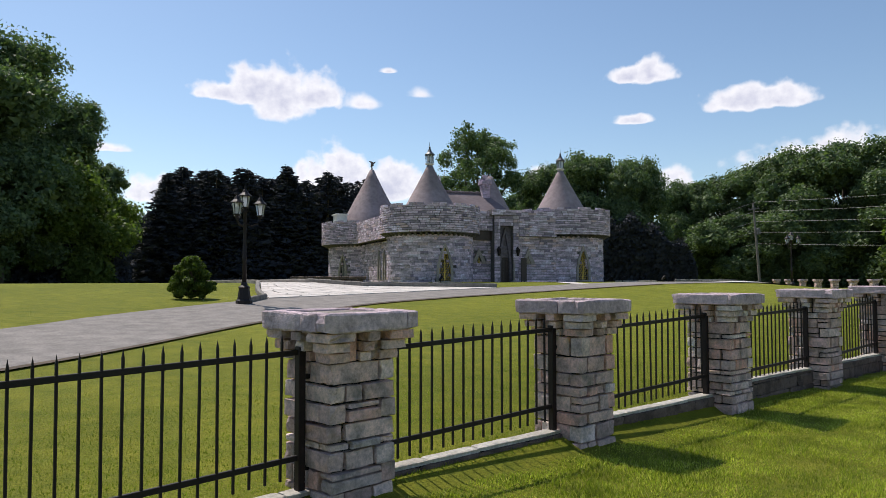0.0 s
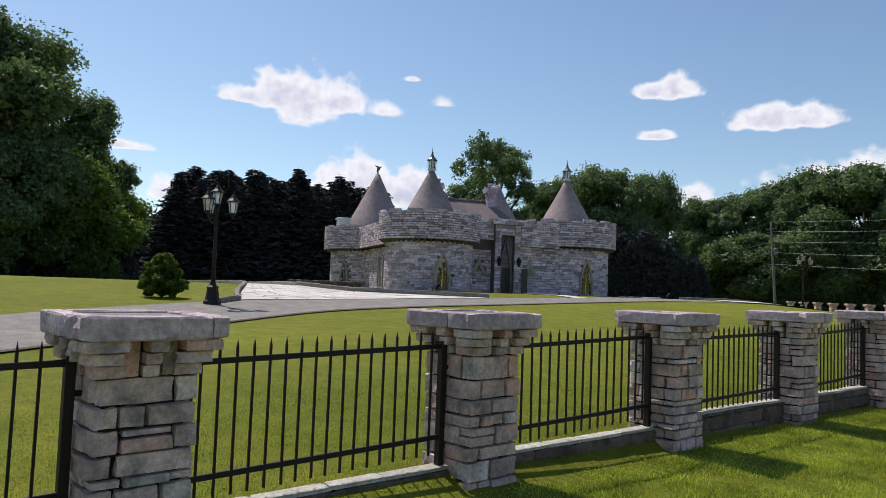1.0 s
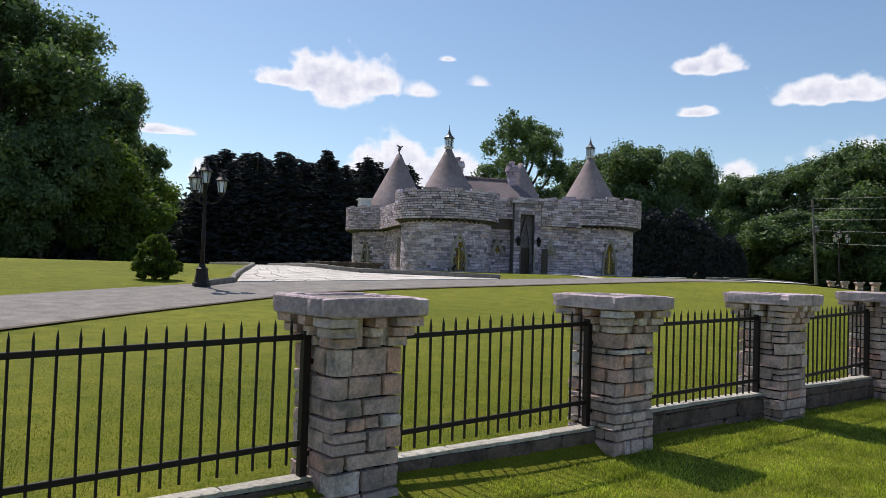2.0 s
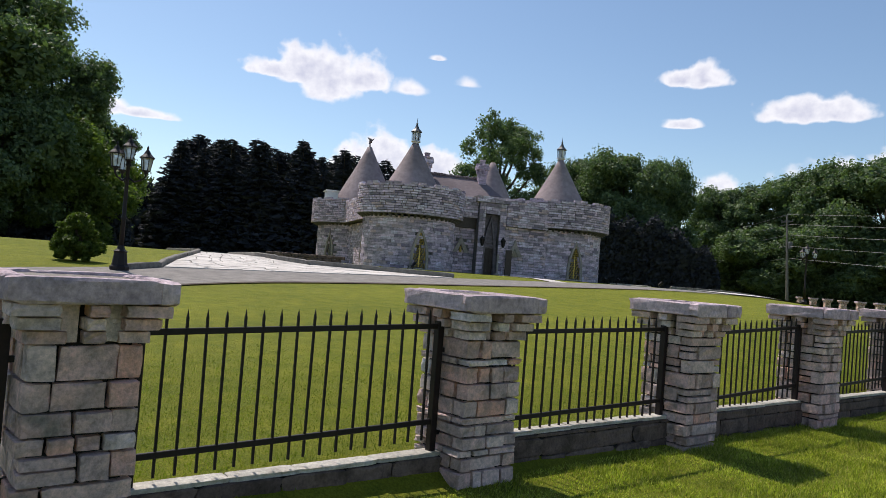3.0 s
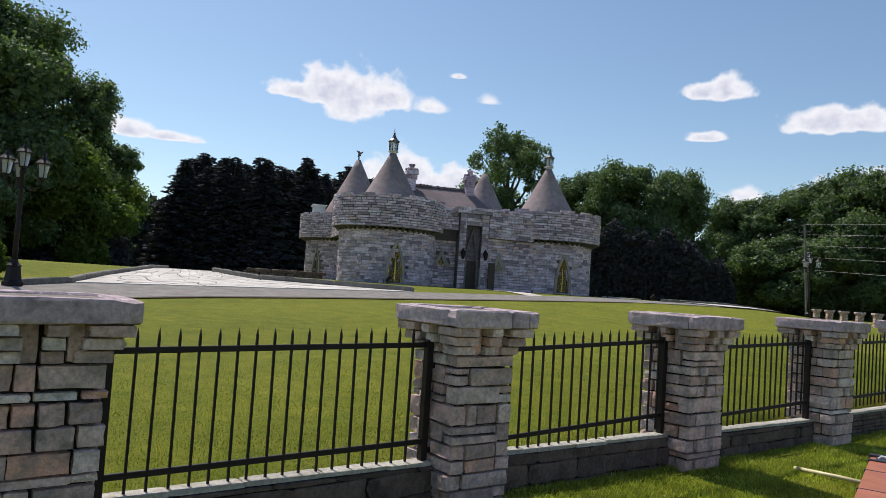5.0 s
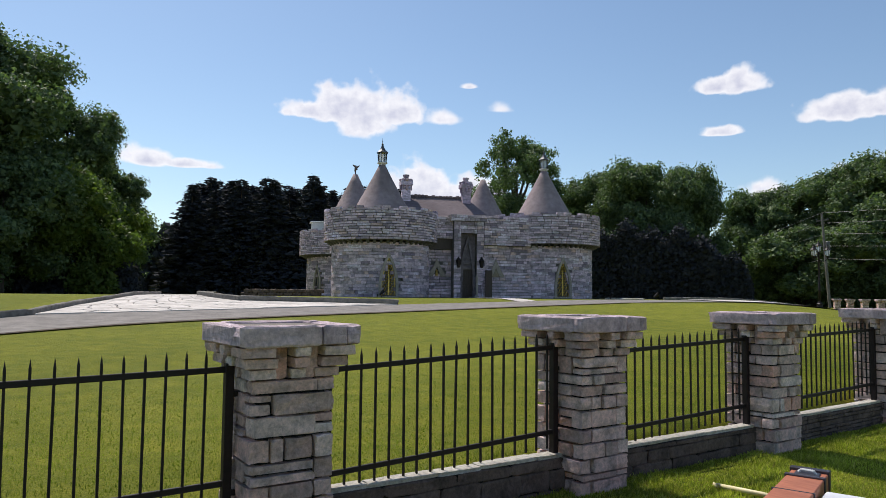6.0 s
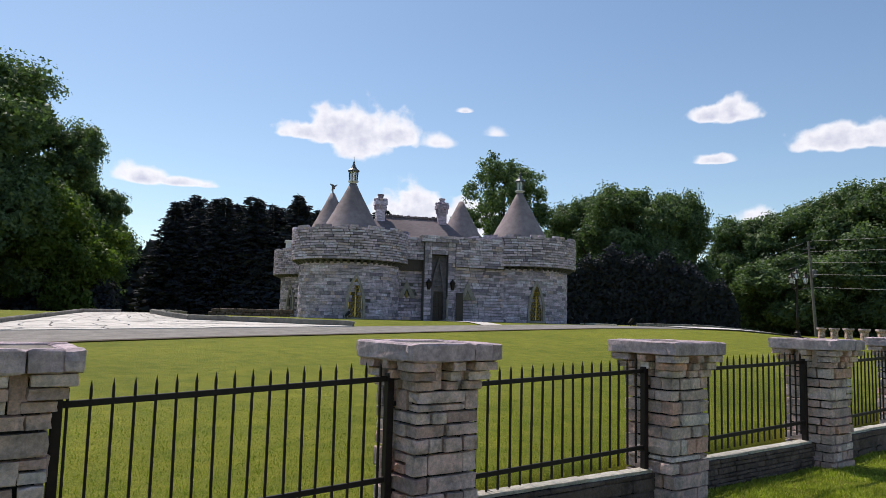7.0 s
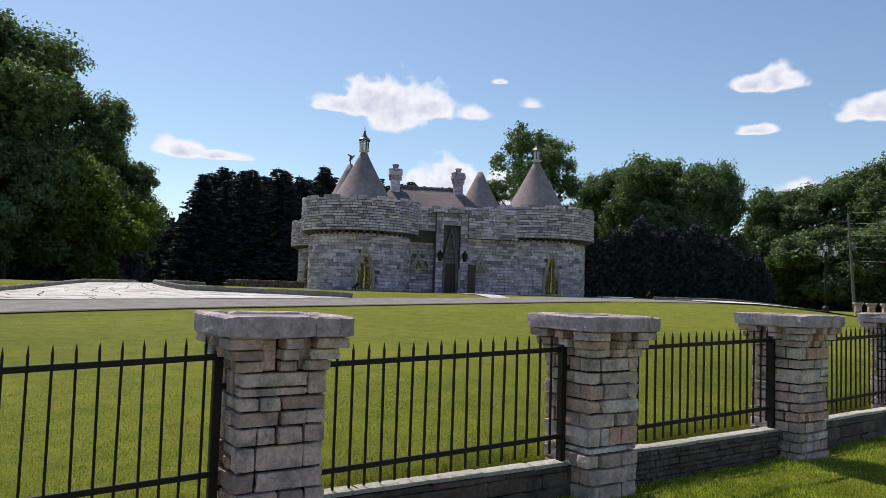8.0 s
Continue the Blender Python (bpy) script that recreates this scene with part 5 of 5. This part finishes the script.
# ---------------------------------------------------------------- forecourt stones and kerbs
rnd = random.Random(41)
near_e = [Vector(p) for p in ((-18.0, 11.2), (-21, 12.6), (-26, 15.3), (-34, 18.4), (-46, 21))]
far_e = [Vector(p) for p in ((-18.6, 21.9), (-22, 17.6), (-26, 17.5), (-35, 21.2), (-46, 25))]


def on_court(u, v):
    k = min(3, int(u))
    return near_e[k].lerp(near_e[k + 1], u - k).lerp(far_e[k].lerp(far_e[k + 1], u - k), v)


NU, NV = 26, 9
nodes = {}
for i in range(NU + 1):
    for j in range(NV + 1):
        ji, jj = (rnd.uniform(-0.32, 0.32) if 0 < i < NU else 0), (rnd.uniform(-0.32, 0.32) if 0 < j < NV else 0)
        nodes[i, j] = on_court(min(3.999, max(0, (i + ji)) * 4 / NU), (j + jj) / NV)
for i in range(NU):
    for j in range(NV):
        pts_ = [nodes[i, j], nodes[i + 1, j], nodes[i + 1, j + 1], nodes[i, j + 1]]
        mid_ = sum(pts_, Vector((0, 0))) / 4
        bm = bmesh.new()
        lift = 0.045 + rnd.uniform(-0.004, 0.004)
        top_ = []
        for p in pts_:
            q = p + (mid_ - p).normalized() * 0.03
            top_.append((q.x, q.y, gz(q.x, q.y)))
        a = [bm.verts.new((x, y, z + lift)) for x, y, z in top_]
        b = [bm.verts.new((x, y, z)) for x, y, z in top_]
        bm.faces.new(a)
        for k in range(4):
            bm.faces.new((a[k], b[k], b[(k + 1) % 4], a[(k + 1) % 4]))
        part("flagstone", bm, M_FLAG, pavement)

kerb = thing("kerb", pose(0, 0, 0), "low rough stone kerb along the forecourt and lawn", "kerb", kind="structure")
kerb_line([(-16.9, 9.9), (-18.0, 11.1), (-19.4, 11.7), (-22, 13.0), (-26, 15.2), (-34, 18.3), (-46, 20.9)], 0.15, 0.16, kerb, rnd, 1.5)
kerb_line([(-18.75, 22.0), (-22, 17.7), (-24, 17.5), (-26, 17.6), (-35, 21.3), (-46, 25.1)], 0.13, 0.20, kerb, rnd, 1.5)
kerb_line([(-18.9, 36.9), (-16.1, 42.5), (-11.6, 48.2)], 0.16, 0.15, kerb, rnd)

bm = strip([(-18.7, 27.6), (-22.0, 29.0), (-25.6, 30.5)], [(-18.8, 28.6), (-22.0, 30.0), (-25.4, 31.6)], 3, 0.03)
tagged(part("pavement_path", bm, M_FLAG, smooth=True), "pale stone path from the drive to the castle door", "path", kind="structure")
# low garden wall and flat slabs beside the castle
bed = thing("garden_wall", pose(-36.8, 25.7, gz(-36.8, 25.7), 0, 0, 40), "low rough stone garden wall beside the castle", "low wall")
for k in range(9):
    for c in range(2):
        piece("stone", rnd.choice(WALL_STONES), bed, -2.2 + 0.55 * k + 0.2 * c, 0, 0.10 + 0.2 * c, 0.52, 0.3, 0.19)
for k in range(4):
    p = Vector((-20.5, 36.6)) + Vector((-0.9, 0.75)) * k * 1.2
    piece("slab", rnd.choice(COPING_STONES), kerb, p.x, p.y, gz(p.x, p.y) + 0.03, 1.0, 0.6, 0.08, rnd.uniform(0, 1))
# spotlights on the grass before the towers
for p in ((-23.6, 37.6), (-22.9, 37.9), (-26.6, 26.2), (-20.6, 38.6)):
    t = thing("spotlight", pose(p[0], p[1], gz(p[0], p[1]), 0, 0, rnd.uniform(0, 90)), "small black garden spotlight on a spike in the grass", "spotlight", "garden spotlights")
    part("spike", tube(bmesh.new(), [(0, 0, -0.05), (0, 0, 0.16)], [0.02, 0.02], 6), M_IRON, t)
    part("lamp_head", tube(bmesh.new(), [(-0.08, 0, 0.12), (0.10, 0, 0.30), (0.12, 0, 0.32)], [0.05, 0.08, 0.08], 8), M_IRON, t)

# ---------------------------------------------------------------- the far fence beyond the drive
FAR_DIR = Vector((-0.675, 0.738))
far_src = None
for k in range(10):
    p = Vector((-10.1, 57.5)) + FAR_DIR * 3.3 * k
    far_src = far_src or stone_pillar(p.x, p.y, gz(p.x, p.y) + 1.27, 42, 900)
    if k:
        copy_thing(far_src, pose(p.x, p.y, gz(p.x, p.y) - gz(-10.1, 57.5), 0, 0, 42))

# ---------------------------------------------------------------- grass
def grass(name, x0, x1, y0, y1, n, tall, wide, label, seed, clump=0.5, skip=None, mat=M_BLADE):
    rng = np.random.default_rng(seed)
    x, y = rng.uniform(x0, x1, n), rng.uniform(y0, y1, n)
    keep = np.ones(n, bool) if skip is None else ~skip(x, y)
    x, y = x[keep], y[keep]
    n = len(x)
    z = np.array([gz(a, b) for a, b in zip(x, y)])
    patch = 0.5 + 0.5 * np.sin(x * 5.1 + 1.3 * np.sin(y * 3.7)) * np.sin(y * 4.3 + np.sin(x * 6.1))
    h = tall * (1 - clump + clump * patch) * rng.uniform(0.55, 1.35, n)
    a = rng.uniform(0, math.tau, n)
    lean = rng.uniform(0.1, 0.9, n) * h
    b = a + rng.uniform(-1, 1, n)
    w = wide * rng.uniform(0.6, 1.3, n)
    dx, dy = np.cos(a) * w, np.sin(a) * w
    p0 = np.stack([x - dx, y - dy, z - 0.004], -1)
    p1 = np.stack([x + dx, y + dy, z - 0.004], -1)
    p2 = np.stack([x + np.cos(b) * lean, y + np.sin(b) * lean, z + h], -1)
    tagged(part(name, quads_mesh(name, np.stack([p0, p1, p2], 1), mat), None), label, "grass", kind="stuff")


grass("verge_grass", -2.58, 1.2, 1.5, 22.0, 420000, 0.040, 0.0052, "thick tufted green grass of the verge", 71, 0.75, None, M_VERGE)
grass("verge_clover", -2.55, 1.2, 1.5, 22.0, 90000, 0.030, 0.011, "low clover tufts among the verge grass", 73, 0.95, lambda x, y: np.sin(x * 3.1 + 2.0 * np.sin(y * 1.3)) * np.sin(y * 2.3 + np.sin(x * 2.7)) < 0.1, M_BLADE)
grass("lawn_grass", -7.5, -2.75, -2.0, 24.0, 300000, 0.022, 0.0035, "short mown green lawn grass", 72, 0.35, lambda x, y: np.random.default_rng(5).uniform(0, 1, len(x)) < (-2.7 - x) / 4.8)
